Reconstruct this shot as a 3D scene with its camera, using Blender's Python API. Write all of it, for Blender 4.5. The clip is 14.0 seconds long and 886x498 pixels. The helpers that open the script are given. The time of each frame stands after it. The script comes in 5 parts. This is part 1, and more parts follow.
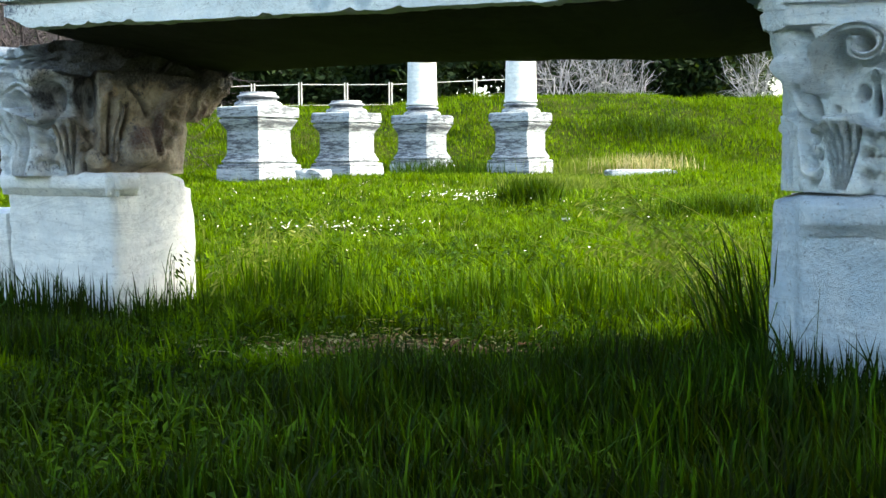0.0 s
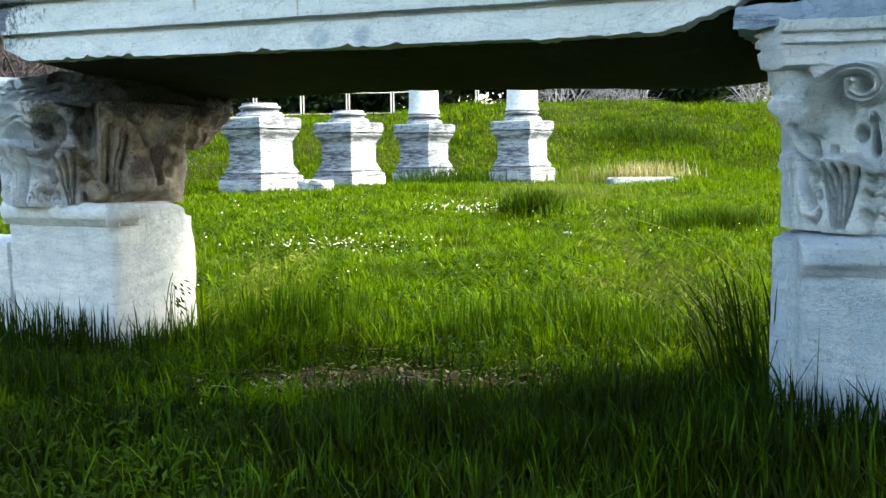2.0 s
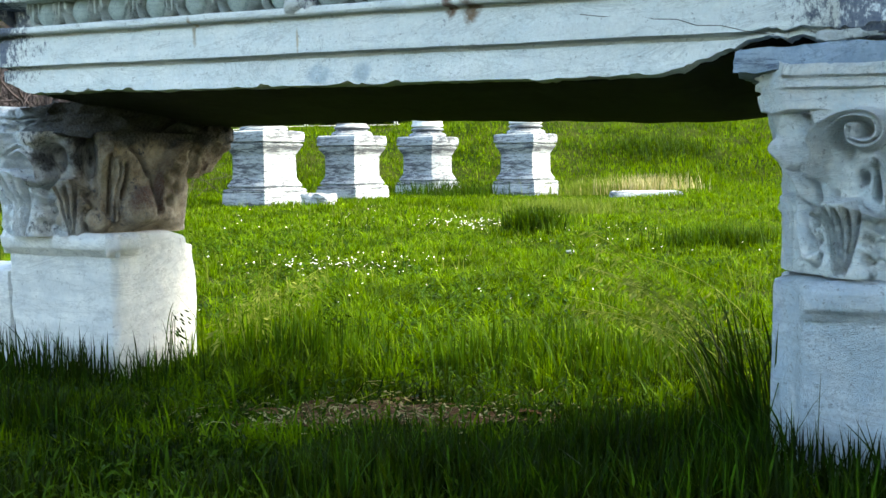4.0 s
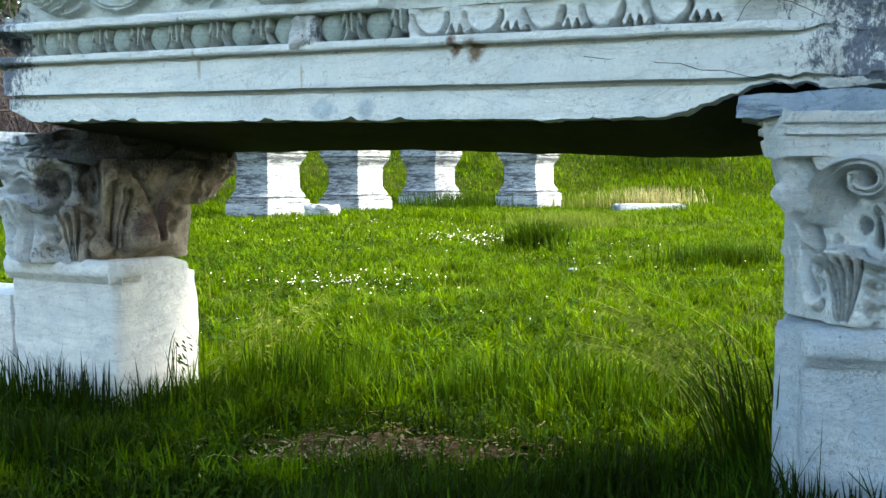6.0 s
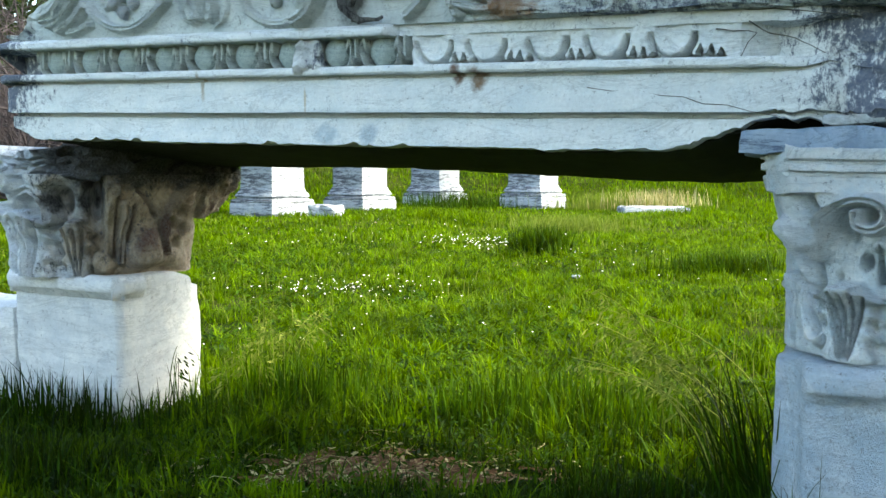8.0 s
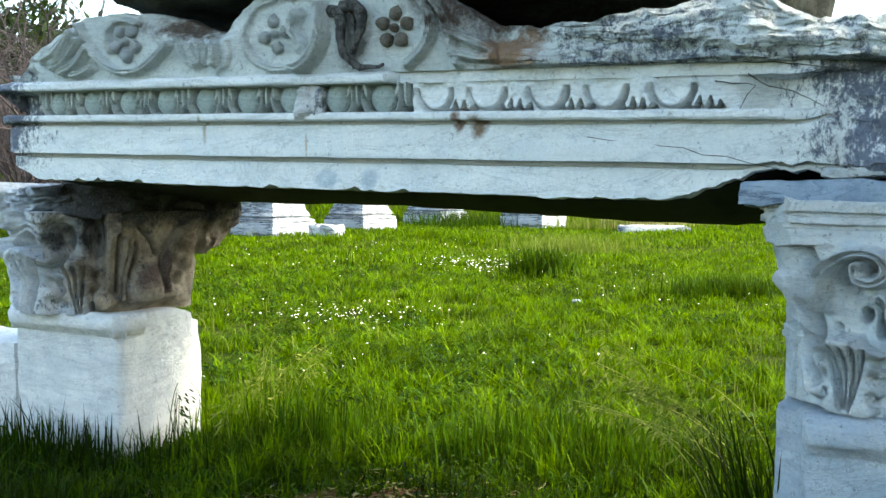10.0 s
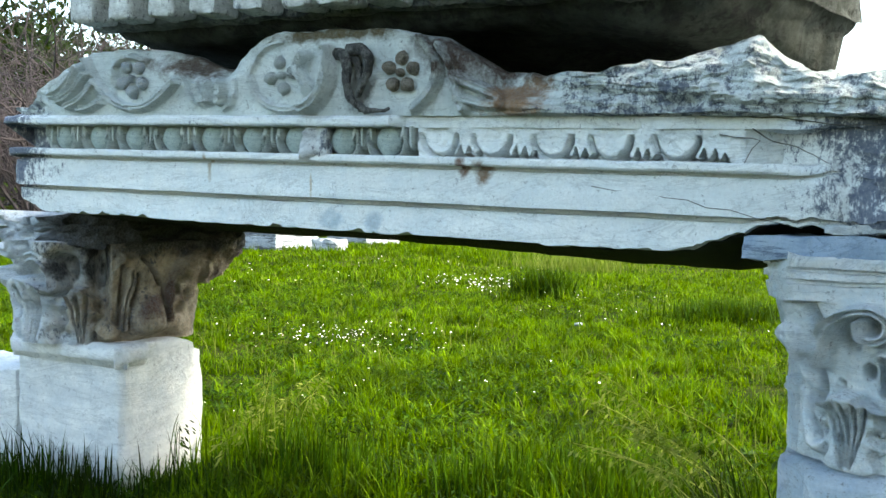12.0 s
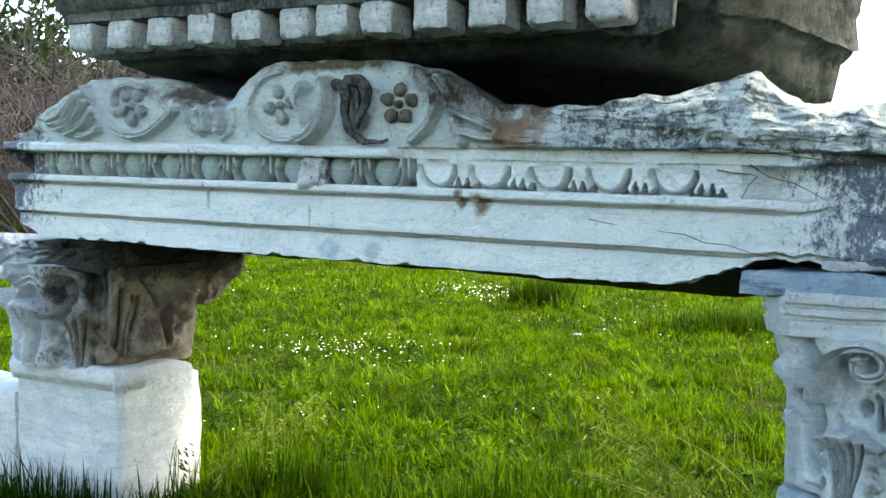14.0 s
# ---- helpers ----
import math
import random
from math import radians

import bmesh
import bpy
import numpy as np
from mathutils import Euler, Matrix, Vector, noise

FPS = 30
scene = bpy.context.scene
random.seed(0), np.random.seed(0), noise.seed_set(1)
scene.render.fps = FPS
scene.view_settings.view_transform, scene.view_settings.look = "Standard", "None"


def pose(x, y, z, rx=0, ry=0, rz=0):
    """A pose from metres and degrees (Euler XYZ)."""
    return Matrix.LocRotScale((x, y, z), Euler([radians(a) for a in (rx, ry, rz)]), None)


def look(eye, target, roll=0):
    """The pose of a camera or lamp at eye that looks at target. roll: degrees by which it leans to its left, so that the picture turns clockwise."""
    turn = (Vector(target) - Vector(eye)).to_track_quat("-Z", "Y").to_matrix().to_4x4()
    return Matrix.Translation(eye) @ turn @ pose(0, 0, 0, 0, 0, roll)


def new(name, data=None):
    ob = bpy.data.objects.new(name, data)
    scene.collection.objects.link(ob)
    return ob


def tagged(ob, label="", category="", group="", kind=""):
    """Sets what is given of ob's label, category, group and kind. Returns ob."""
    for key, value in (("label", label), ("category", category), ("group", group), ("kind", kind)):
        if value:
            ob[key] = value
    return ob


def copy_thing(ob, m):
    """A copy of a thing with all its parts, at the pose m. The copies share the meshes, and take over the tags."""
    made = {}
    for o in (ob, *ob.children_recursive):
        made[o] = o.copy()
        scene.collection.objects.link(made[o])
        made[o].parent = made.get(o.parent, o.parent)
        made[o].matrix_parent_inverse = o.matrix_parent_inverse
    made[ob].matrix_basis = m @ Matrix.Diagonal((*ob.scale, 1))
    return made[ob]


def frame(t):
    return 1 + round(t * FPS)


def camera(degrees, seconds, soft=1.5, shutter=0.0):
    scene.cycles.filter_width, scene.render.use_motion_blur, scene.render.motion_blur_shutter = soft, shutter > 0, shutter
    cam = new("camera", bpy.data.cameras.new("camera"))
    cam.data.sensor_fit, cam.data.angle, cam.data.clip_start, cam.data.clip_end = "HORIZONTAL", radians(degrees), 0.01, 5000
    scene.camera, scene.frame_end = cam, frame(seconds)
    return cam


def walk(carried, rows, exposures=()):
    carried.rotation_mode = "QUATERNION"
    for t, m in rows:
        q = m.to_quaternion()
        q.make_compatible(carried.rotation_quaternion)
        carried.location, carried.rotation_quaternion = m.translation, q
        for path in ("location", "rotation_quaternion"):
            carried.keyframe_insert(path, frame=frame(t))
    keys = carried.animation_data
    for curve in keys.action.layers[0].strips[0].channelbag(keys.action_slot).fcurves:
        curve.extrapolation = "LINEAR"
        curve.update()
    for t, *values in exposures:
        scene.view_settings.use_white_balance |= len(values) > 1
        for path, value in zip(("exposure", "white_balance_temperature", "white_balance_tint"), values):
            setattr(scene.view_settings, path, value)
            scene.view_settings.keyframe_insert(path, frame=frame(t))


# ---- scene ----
cam = camera(48.7, 14.0)
PATH = [
    (0, (0.009, -0.071, 0.615), (-0.013, 1.919, 0.419), -0.2),
    (0.5, (0.012, -0.07, 0.638), (-0.014, 1.921, 0.448), -0.5),
    (1, (0.015, -0.067, 0.663), (-0.011, 1.924, 0.48), -0.7),
    (1.5, (0.018, -0.063, 0.686), (-0.01, 1.929, 0.507), -0.6),
    (2, (0.02, -0.061, 0.706), (-0.008, 1.93, 0.521), -0.6),
    (2.5, (0.023, -0.057, 0.727), (-0.007, 1.934, 0.543), -0.6),
    (3, (0.027, -0.052, 0.749), (-0.007, 1.94, 0.572), -0.6),
    (5.5, (0.037, -0.035, 0.853), (-0.002, 1.959, 0.7), -0.4),
    (6, (0.035, -0.037, 0.877), (-0.006, 1.957, 0.728), -0.1),
    (6.5, (0.037, -0.032, 0.901), (-0.007, 1.962, 0.751), 0.1),
    (7, (0.038, -0.032, 0.923), (-0.01, 1.962, 0.773), 0.3),
    (7.5, (0.038, -0.033, 0.944), (-0.009, 1.96, 0.791), 0.4),
    (8, (0.041, -0.033, 0.965), (-0.008, 1.961, 0.81), 0.4),
    (8.5, (0.041, -0.033, 0.987), (-0.008, 1.961, 0.843), 0.3),
    (11, (0.038, -0.034, 1.103), (-0.017, 1.962, 0.989), 0.7),
    (11.5, (0.037, -0.033, 1.128), (-0.018, 1.963, 1.023), 1.1),
    (12, (0.037, -0.031, 1.151), (-0.019, 1.965, 1.051), 1.2),
    (12.5, (0.036, -0.032, 1.174), (-0.02, 1.964, 1.073), 1.0),
    (13, (0.037, -0.033, 1.195), (-0.019, 1.964, 1.098), 0.9),
    (13.5, (0.037, -0.031, 1.216), (-0.018, 1.966, 1.12), 1.0),
    (14, (0.037, -0.033, 1.235), (-0.017, 1.964, 1.14), 1.1),
]
EXPOSURE = 2.72
walk(cam, [(t, look(eye, target, roll)) for t, eye, target, roll in PATH], [(0.0, EXPOSURE, 7300, 2), (14.0, EXPOSURE, 7300, 2)])

# ---- sky and sun ----
SUN_AZ, SUN_EL = 98.0, 46.0          # degrees clockwise from +y, and above the horizon
sky_world = bpy.data.worlds.new("sky")
scene.world = sky_world
sky_world.use_nodes = True
wn = sky_world.node_tree
wn.nodes.clear()
sky = wn.nodes.new("ShaderNodeTexSky")
sky.sky_type = "NISHITA"
sky.sun_disc = False
sky.sun_elevation = radians(SUN_EL)
sky.sun_rotation = radians(SUN_AZ)
sky.air_density, sky.dust_density, sky.ozone_density = 1.0, 2.5, 1.0
bg = wn.nodes.new("ShaderNodeBackground")
bg.inputs["Strength"].default_value = 0.15
wout = wn.nodes.new("ShaderNodeOutputWorld")
wn.links.new(sky.outputs[0], bg.inputs[0])
wn.links.new(bg.outputs[0], wout.inputs[0])
sun = new("sun", bpy.data.lights.new("sun", "SUN"))
sun.data.energy, sun.data.angle, sun.data.color = 2.15, radians(18.0), (1.0, 0.93, 0.82)
a, e = radians(SUN_AZ), radians(SUN_EL)
sun.matrix_basis = look((0, 0, 8), Vector((0, 0, 8)) - Vector((math.sin(a) * math.cos(e), math.cos(a) * math.cos(e), math.sin(e))))


# ---- materials ----
class Mat:
    """A small node-tree builder round one Principled shader."""

    def __init__(self, name, rough=0.8):
        self.m = bpy.data.materials.new(name)
        self.m.use_nodes = True
        self.t = self.m.node_tree
        self.b = self.t.nodes["Principled BSDF"]
        self.b.inputs["Roughness"].default_value = rough
        self.b.inputs["Specular IOR Level"].default_value = 0.25
        self.co = self.add("ShaderNodeTexCoord").outputs["Object"]

    def add(self, kind, **values):
        n = self.t.nodes.new(kind)
        for k, v in values.items():
            n.inputs[k].default_value = v
        return n

    def link(self, a, b):
        self.t.links.new(a, b)

    def noise(self, scale, detail=5.0, rough=0.6, vec=None, distort=0.0):
        n = self.add("ShaderNodeTexNoise", Scale=scale, Detail=detail, Roughness=rough, Distortion=distort)
        self.link(vec or self.co, n.inputs["Vector"])
        return n.outputs["Fac"]

    def stretch(self, x, y, z):
        n = self.add("ShaderNodeMapping", Scale=(x, y, z))
        self.link(self.co, n.inputs["Vector"])
        return n.outputs["Vector"]

    def ramp(self, fac, *stops):
        n = self.t.nodes.new("ShaderNodeValToRGB")
        e = n.color_ramp.elements
        while len(e) < len(stops):
            e.new(0.5)
        for el, (p, c) in zip(e, stops):
            el.position, el.color = p, (*c, 1) if isinstance(c, tuple) else (c, c, c, 1)
        self.link(fac, n.inputs["Fac"])
        return n.outputs["Color"]

    def mix(self, fac, a, b, mode="MIX"):
        n = self.t.nodes.new("ShaderNodeMix")
        n.data_type, n.blend_type = "RGBA", mode
        for v, s in ((fac, n.inputs[0]), (a, n.inputs[6]), (b, n.inputs[7])):
            if isinstance(v, (int, float)):
                s.default_value = v
            elif isinstance(v, tuple):
                s.default_value = (*v, 1)
            else:
                self.link(v, s)
        return n.outputs[2]

    def color(self, c):
        if isinstance(c, tuple):
            self.b.inputs["Base Color"].default_value = (*c, 1)
        else:
            self.link(c, self.b.inputs["Base Color"])
        return self

    def bump(self, *layers):
        prev = None
        for fac, strength, dist in layers:
            n = self.add("ShaderNodeBump", Strength=strength, Distance=dist)
            self.link(fac, n.inputs["Height"])
            if prev:
                self.link(prev, n.inputs["Normal"])
            prev = n.outputs["Normal"]
        self.link(prev, self.b.inputs["Normal"])
        return self


def marble(name, light, shade, lichen, lichen_at, stain=None, stain_at=0.62, grain=0.5, scale=1.0, ends=None, brown=None, spots=(), banded=False, patina_or_shade=((0.16, 0.12, 0.08), (0.66, 0.57, 0.44)), thick=0.06):
    """Weathered marble: mottled pale stone, dark lichen in patches, veins and pits, optional brown stains.
    ends: stretches of the block's length (from, to) past which the lichen grows thick."""
    k = Mat(name, 0.85)
    big, mid, fine = k.noise(1.9 * scale, 4, 0.6, distort=0.4), k.noise(8 * scale, 7, 0.7), k.noise(85 * scale, 4, 0.75)
    streak = k.noise(5.0 * scale, 6, 0.7, k.stretch(0.35, 0.35, 3.2), 0.6)
    vein = k.noise(3.4 * scale, 8, 0.7, k.stretch(0.6, 0.6, 2.4), 1.8)
    c = k.mix(k.ramp(mid, (0.36, 0.0), (0.60, 1.0)), shade, light)
    c = k.mix(k.ramp(streak, (0.42, 0.0), (0.66, 0.45)), c, tuple(v * 0.72 for v in shade))
    c = k.mix(k.ramp(vein, (0.495, 0.0), (0.515, 0.45), (0.535, 0.0)), c, tuple(v * 0.45 for v in shade))
    if stain:
        c = k.mix(k.ramp(k.noise(2.3 * scale, 7, 0.75, distort=0.8), (stain_at, 0.0), (stain_at + 0.10, 0.85)), c, stain)
    if brown:                              # the patina, and on one abacus painted shade, changes along the block
        bx = k.add("ShaderNodeSeparateXYZ")
        k.link(k.co, bx.inputs[0])
        mr = k.add("ShaderNodeMapRange", **{"From Min": brown[0], "From Max": brown[1]})
        k.link(k.mix(0.35, bx.outputs[0], k.noise(5, 5, 0.7)), mr.inputs[0])
        c = k.mix(mr.outputs[0], c, k.mix(k.ramp(mid, (0.35, 0.0), (0.65, 1.0)), *patina_or_shade))
    for su, sz, ru, rz, tone in spots:     # stains, and some painted shade, at places on the face: middle, half sizes, colour
        mp = k.add("ShaderNodeMapping", Location=(-su / ru, 0, -sz / rz), Scale=(1 / ru, 0.0, 1 / rz))
        k.link(k.co, mp.inputs["Vector"])
        far = k.add("ShaderNodeVectorMath")
        far.operation = "LENGTH"
        k.link(mp.outputs[0], far.inputs[0])
        mr = k.add("ShaderNodeMapRange", **{"From Min": 1.55, "From Max": 2.05, "To Min": 1.0, "To Max": 0.0})
        rag = k.add("ShaderNodeMath")
        rag.operation = "MULTIPLY_ADD"
        rag.inputs[1].default_value = 2.2
        k.link(k.noise(14, 6, 0.7), rag.inputs[0])
        k.link(far.outputs["Value"], rag.inputs[2])
        k.link(rag.outputs[0], mr.inputs[0])
        c = k.mix(k.mix(1.0, mr.outputs[0], k.ramp(k.noise(9, 7, 0.75), (0.30, 0.35), (0.48, 1.0)), "MULTIPLY"), c, k.mix(k.noise(22, 6, 0.8), tuple(v * 0.45 for v in tone), tuple(min(1, v * 1.5) for v in tone)))
    patch = k.mix(0.5, k.mix(0.5, big, k.noise(11 * scale, 9, 0.85)), k.noise(30 * scale, 8, 0.85, k.stretch(1.0, 1.0, 0.5)))
    if banded:                             # lichen in level streaks, along the courses
        patch = k.mix(0.5, k.noise(3.2, 6, 0.75, k.stretch(0.22, 0.22, 2.2), 0.4), k.noise(12, 8, 0.85, k.stretch(0.35, 0.35, 1.8)))
    if ends:
        sx = k.add("ShaderNodeSeparateXYZ")
        k.link(k.co, sx.inputs[0])
        for a, b in ends:
            mr = k.add("ShaderNodeMapRange", **{"From Min": a, "From Max": b, "To Min": 0.0, "To Max": thick})
            k.link(sx.outputs[0], mr.inputs[0])
            patch = k.mix(1.0, patch, mr.outputs[0], "ADD")
    c = k.mix(k.ramp(patch, (lichen_at - 0.015, 0.0), (lichen_at + 0.03, 0.92)), c, lichen)
    pits = k.ramp(k.noise(42 * scale, 4, 0.85), (0.60, 0.0), (0.68, 0.75))
    c = k.mix(pits, c, tuple(v * 0.30 for v in shade))
    c = k.mix(k.ramp(fine, (0.35, 0.0), (0.70, 0.30)), c, tuple(v * 0.5 for v in light))
    k.color(c)
    k.bump((mid, 0.6 * grain, 0.025), (k.noise(24 * scale, 8, 0.8), 0.8 * grain, 0.015), (fine, 0.9 * grain, 0.005))
    return k.m


RUST = (0.20, 0.13, 0.08)
STONE_BEAM = marble("beam_marble", (0.84, 0.87, 0.86), (0.70, 0.77, 0.79), (0.025, 0.045, 0.10), 0.595, (0.56, 0.53, 0.46), 0.66, 0.9, ends=((0.78, 1.08), (-1.58, -1.84)), thick=0.125,
                    spots=((0.075, 1.235, 0.035, 0.045, RUST), (0.015, 1.250, 0.022, 0.045, (0.14, 0.07, 0.04)), (-0.46, 1.085, 0.06, 0.045, (0.42, 0.52, 0.58)), (-0.30, 1.08, 0.04, 0.04, (0.45, 0.54, 0.60)), (-0.93, 1.25, 0.012, 0.06, (0.40, 0.36, 0.28)), (-0.52, 1.19, 0.006, 0.05, (0.50, 0.44, 0.33))))
STONE_ROUGH = marble("broken_marble", (0.80, 0.83, 0.83), (0.52, 0.60, 0.65), (0.05, 0.07, 0.12), 0.535, (0.42, 0.28, 0.15), 0.62, 1.4)
STONE_FRIEZE = marble("frieze_marble", (0.74, 0.79, 0.77), (0.58, 0.66, 0.66), (0.03, 0.045, 0.09), 0.60, (0.46, 0.42, 0.34), 0.64, 1.2, ends=((0.12, 0.42), (-1.58, -1.80)), thick=0.072,
                      spots=((-0.98, 1.585, 0.22, 0.065, (0.10, 0.065, 0.045)), (-0.42, 1.645, 0.30, 0.030, (0.10, 0.075, 0.03)), (0.12, 1.57, 0.30, 0.14, (0.065, 0.036, 0.025)), (0.19, 1.43, 0.12, 0.080, (0.30, 0.18, 0.10)), (0.62, 1.59, 0.28, 0.055, (0.02, 0.025, 0.035)), (-0.32, 1.50, 0.07, 0.10, (0.16, 0.16, 0.15))))
STONE_CAP = marble("carved_marble", (0.91, 0.94, 0.93), (0.68, 0.80, 0.86), (0.015, 0.025, 0.06), 0.558, (0.50, 0.44, 0.33), 0.655, 1.5, 1.3)
STONE_BROWN = marble("stained_marble", (0.50, 0.46, 0.38), (0.30, 0.25, 0.19), (0.03, 0.03, 0.03), 0.53, (0.33, 0.20, 0.10), 0.56, 1.4, 1.5)
# tone of the shade painted into the worn capital's hollows and upper face
PAINTED_SHADE = (0.016, 0.013, 0.011)
STONE_PATINA = marble("patina_marble", (0.86, 0.90, 0.91), (0.56, 0.65, 0.72), (0.012, 0.018, 0.035), 0.556, grain=1.5, scale=1.3, brown=(0.19, 0.34), patina_or_shade=((0.12, 0.08, 0.045), (0.50, 0.41, 0.29)),
                      spots=((0.235, 0.345, 0.070, 0.15, PAINTED_SHADE), (0.125, 0.315, 0.050, 0.075, PAINTED_SHADE), (0.36, 0.425, 0.20, 0.080, PAINTED_SHADE), (0.39, 0.20, 0.05, 0.12, (0.10, 0.045, 0.025))))
# abacus colour runs to near-black, painting in the shadow of the beam
STONE_ABACUS_SHADED = marble("shaded_abacus_marble", (0.74, 0.80, 0.84), (0.42, 0.50, 0.58), (0.012, 0.018, 0.035), 0.545, grain=1.5, scale=1.4, brown=(0.08, 0.22), patina_or_shade=((0.008, 0.007, 0.006), (0.030, 0.025, 0.018)))
STONE_BLUE = marble("blue_grey_marble", (0.46, 0.58, 0.70), (0.24, 0.35, 0.50), (0.06, 0.09, 0.16), 0.545, grain=1.4, banded=True)
STONE_PED = marble("pedestal_marble", (0.76, 0.77, 0.75), (0.58, 0.62, 0.64), (0.14, 0.15, 0.17), 0.585, (0.50, 0.40, 0.29), 0.66, 1.0)
STONE_COLD = marble("cold_marble", (0.80, 0.89, 0.97), (0.54, 0.69, 0.82), (0.10, 0.14, 0.22), 0.565, grain=1.9, scale=1.2)
STONE_CORNICE = marble("cornice_marble", (0.34, 0.36, 0.34), (0.09, 0.105, 0.10), (0.03, 0.035, 0.04), 0.51, (0.30, 0.22, 0.14), 0.6, 1.3)
STONE_SOOT = marble("sooty_marble", (0.26, 0.26, 0.24), (0.09, 0.09, 0.09), (0.02, 0.02, 0.02), 0.51, grain=1.3, scale=2.0)
STONE_FAR = marble("streaked_marble", (0.43, 0.46, 0.48), (0.30, 0.35, 0.40), (0.025, 0.03, 0.045), 0.502, grain=1.2, scale=0.9, banded=True)
# near-black stone colour that holds the painted shade of the beam's underside
STONE_SOFFIT_SHADE = marble("soffit_shade_marble", (0.022, 0.026, 0.018), (0.008, 0.010, 0.007), (0.003, 0.003, 0.003), 0.52, grain=1.5)
# dark mossy stone, painted deeper for the shade under the cornice
STONE_MOSS_SHADED = marble("mossy_shaded_marble", (0.080, 0.095, 0.080), (0.018, 0.024, 0.016), (0.006, 0.007, 0.007), 0.505, grain=1.6, brown=(0.70, 1.15), patina_or_shade=((0.008, 0.013, 0.018), (0.26, 0.30, 0.32)))


def leaf_material(name, dark, mid, light, trans=0.45, patchy=0.75):
    k = Mat(name, 0.6)
    k.b.inputs["Specular IOR Level"].default_value = 0.06
    r = k.t.nodes.new("ShaderNodeNewGeometry").outputs["Random Per Island"]
    c = k.ramp(r, (0.0, dark), (0.5 if patchy > 0.5 else 0.68, mid), (1.0, light))
    c = k.mix(k.ramp(k.noise(3.0, 4, 0.65), (0.40, 0.0), (0.62, patchy)), c, light)
    c = k.mix(k.ramp(k.noise(1.1, 3, 0.6), (0.45, 0.0), (0.65, 0.6)), c, dark)
    c = k.mix(k.ramp(k.noise(9.0, 3, 0.6), (0.50, 0.0), (0.62, 0.75)), c, dark)
    k.color(c)
    tr = k.add("ShaderNodeBsdfTranslucent")
    k.link(k.mix(0.35, c, (0.10, 0.16, 0.002)), tr.inputs["Color"])
    mx = k.add("ShaderNodeMixShader", Fac=trans)
    out = k.t.nodes["Material Output"]
    k.link(k.b.outputs[0], mx.inputs[1])
    k.link(tr.outputs[0], mx.inputs[2])
    k.link(mx.outputs[0], out.inputs["Surface"])
    return k.m


# darker copy of the meadow's green, with the near side's shade painted in
GRASS_SHADED = leaf_material("shaded_grass_blades", (0.0003, 0.0016, 0.0001), (0.0024, 0.0130, 0.0003), (0.034, 0.095, 0.002), 0.25, 0.22)
GRASS_MID = leaf_material("tuft_blades", (0.002, 0.010, 0.0002), (0.011, 0.040, 0.0006), (0.050, 0.110, 0.002), 0.3)
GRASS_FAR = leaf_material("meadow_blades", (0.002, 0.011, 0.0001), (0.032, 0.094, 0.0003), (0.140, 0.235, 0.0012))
GRASS_PALE = leaf_material("seeding_grass", (0.05, 0.09, 0.004), (0.09, 0.13, 0.010), (0.18, 0.20, 0.05))
STRAW = leaf_material("dry_stems", (0.22, 0.18, 0.07), (0.34, 0.29, 0.13), (0.48, 0.43, 0.25), 0.3)
OATS = leaf_material("oat_stems", (0.05, 0.09, 0.006), (0.12, 0.16, 0.015), (0.28, 0.30, 0.08), 0.4)
WEED = leaf_material("weed_leaves", (0.0015, 0.007, 0.0002), (0.007, 0.026, 0.0006), (0.040, 0.090, 0.003), 0.3)
TREE_LEAF = leaf_material("evergreen_leaves", (0.004, 0.010, 0.004), (0.009, 0.021, 0.008), (0.022, 0.040, 0.014), 0.2)

k = Mat("earth", 0.95)
k.b.inputs["Specular IOR Level"].default_value = 0.03
k.color(k.mix(k.ramp(k.noise(0.7, 4), (0.40, 0.0), (0.6, 1.0)), k.mix(k.noise(30, 6, 0.7), (0.004, 0.010, 0.0005), (0.012, 0.024, 0.001)), k.mix(k.noise(18, 6, 0.8), (0.018, 0.020, 0.005), (0.03, 0.042, 0.004))))
k.bump((k.noise(12, 6, 0.7), 0.8, 0.03), (k.noise(90, 4, 0.7), 0.6, 0.006))
EARTH = k.m
k = Mat("bare_soil", 0.97)
k.b.inputs["Specular IOR Level"].default_value = 0.05
k.color(k.ramp(k.noise(28, 7, 0.8), (0.3, (0.018, 0.009, 0.004)), (0.52, (0.11, 0.058, 0.028)), (0.70, (0.36, 0.27, 0.16))))
k.bump((k.noise(40, 6, 0.75), 1.0, 0.02))
SOIL = k.m
k = Mat("petals", 0.6)
k.color(k.mix(k.noise(60), (0.75, 0.76, 0.72), (0.82, 0.82, 0.80)))
PETAL = k.m
k = Mat("flower_eye", 0.7)
k.color(k.mix(k.noise(300), (0.55, 0.38, 0.02), (0.65, 0.50, 0.05)))
EYE_YELLOW = k.m
k = Mat("pale_bark", 0.9)
k.color(k.ramp(k.noise(9, 5, 0.7), (0.3, (0.10, 0.10, 0.11)), (0.7, (0.28, 0.28, 0.30))))
BARK_PALE = k.m
k = Mat("dark_bark", 0.9)
k.color(k.ramp(k.noise(12, 6, 0.7), (0.3, (0.012, 0.010, 0.012)), (0.7, (0.06, 0.05, 0.055))))
k.bump((k.noise(25, 5, 0.7), 0.8, 0.02))
BARK = k.m
k = Mat("fence_paint", 0.5)
k.color(k.mix(k.ramp(k.noise(5, 6, 0.7), (0.55, 0.0), (0.7, 0.7)), (0.40, 0.40, 0.38), (0.22, 0.13, 0.07)))
FENCE_PAINT = k.m


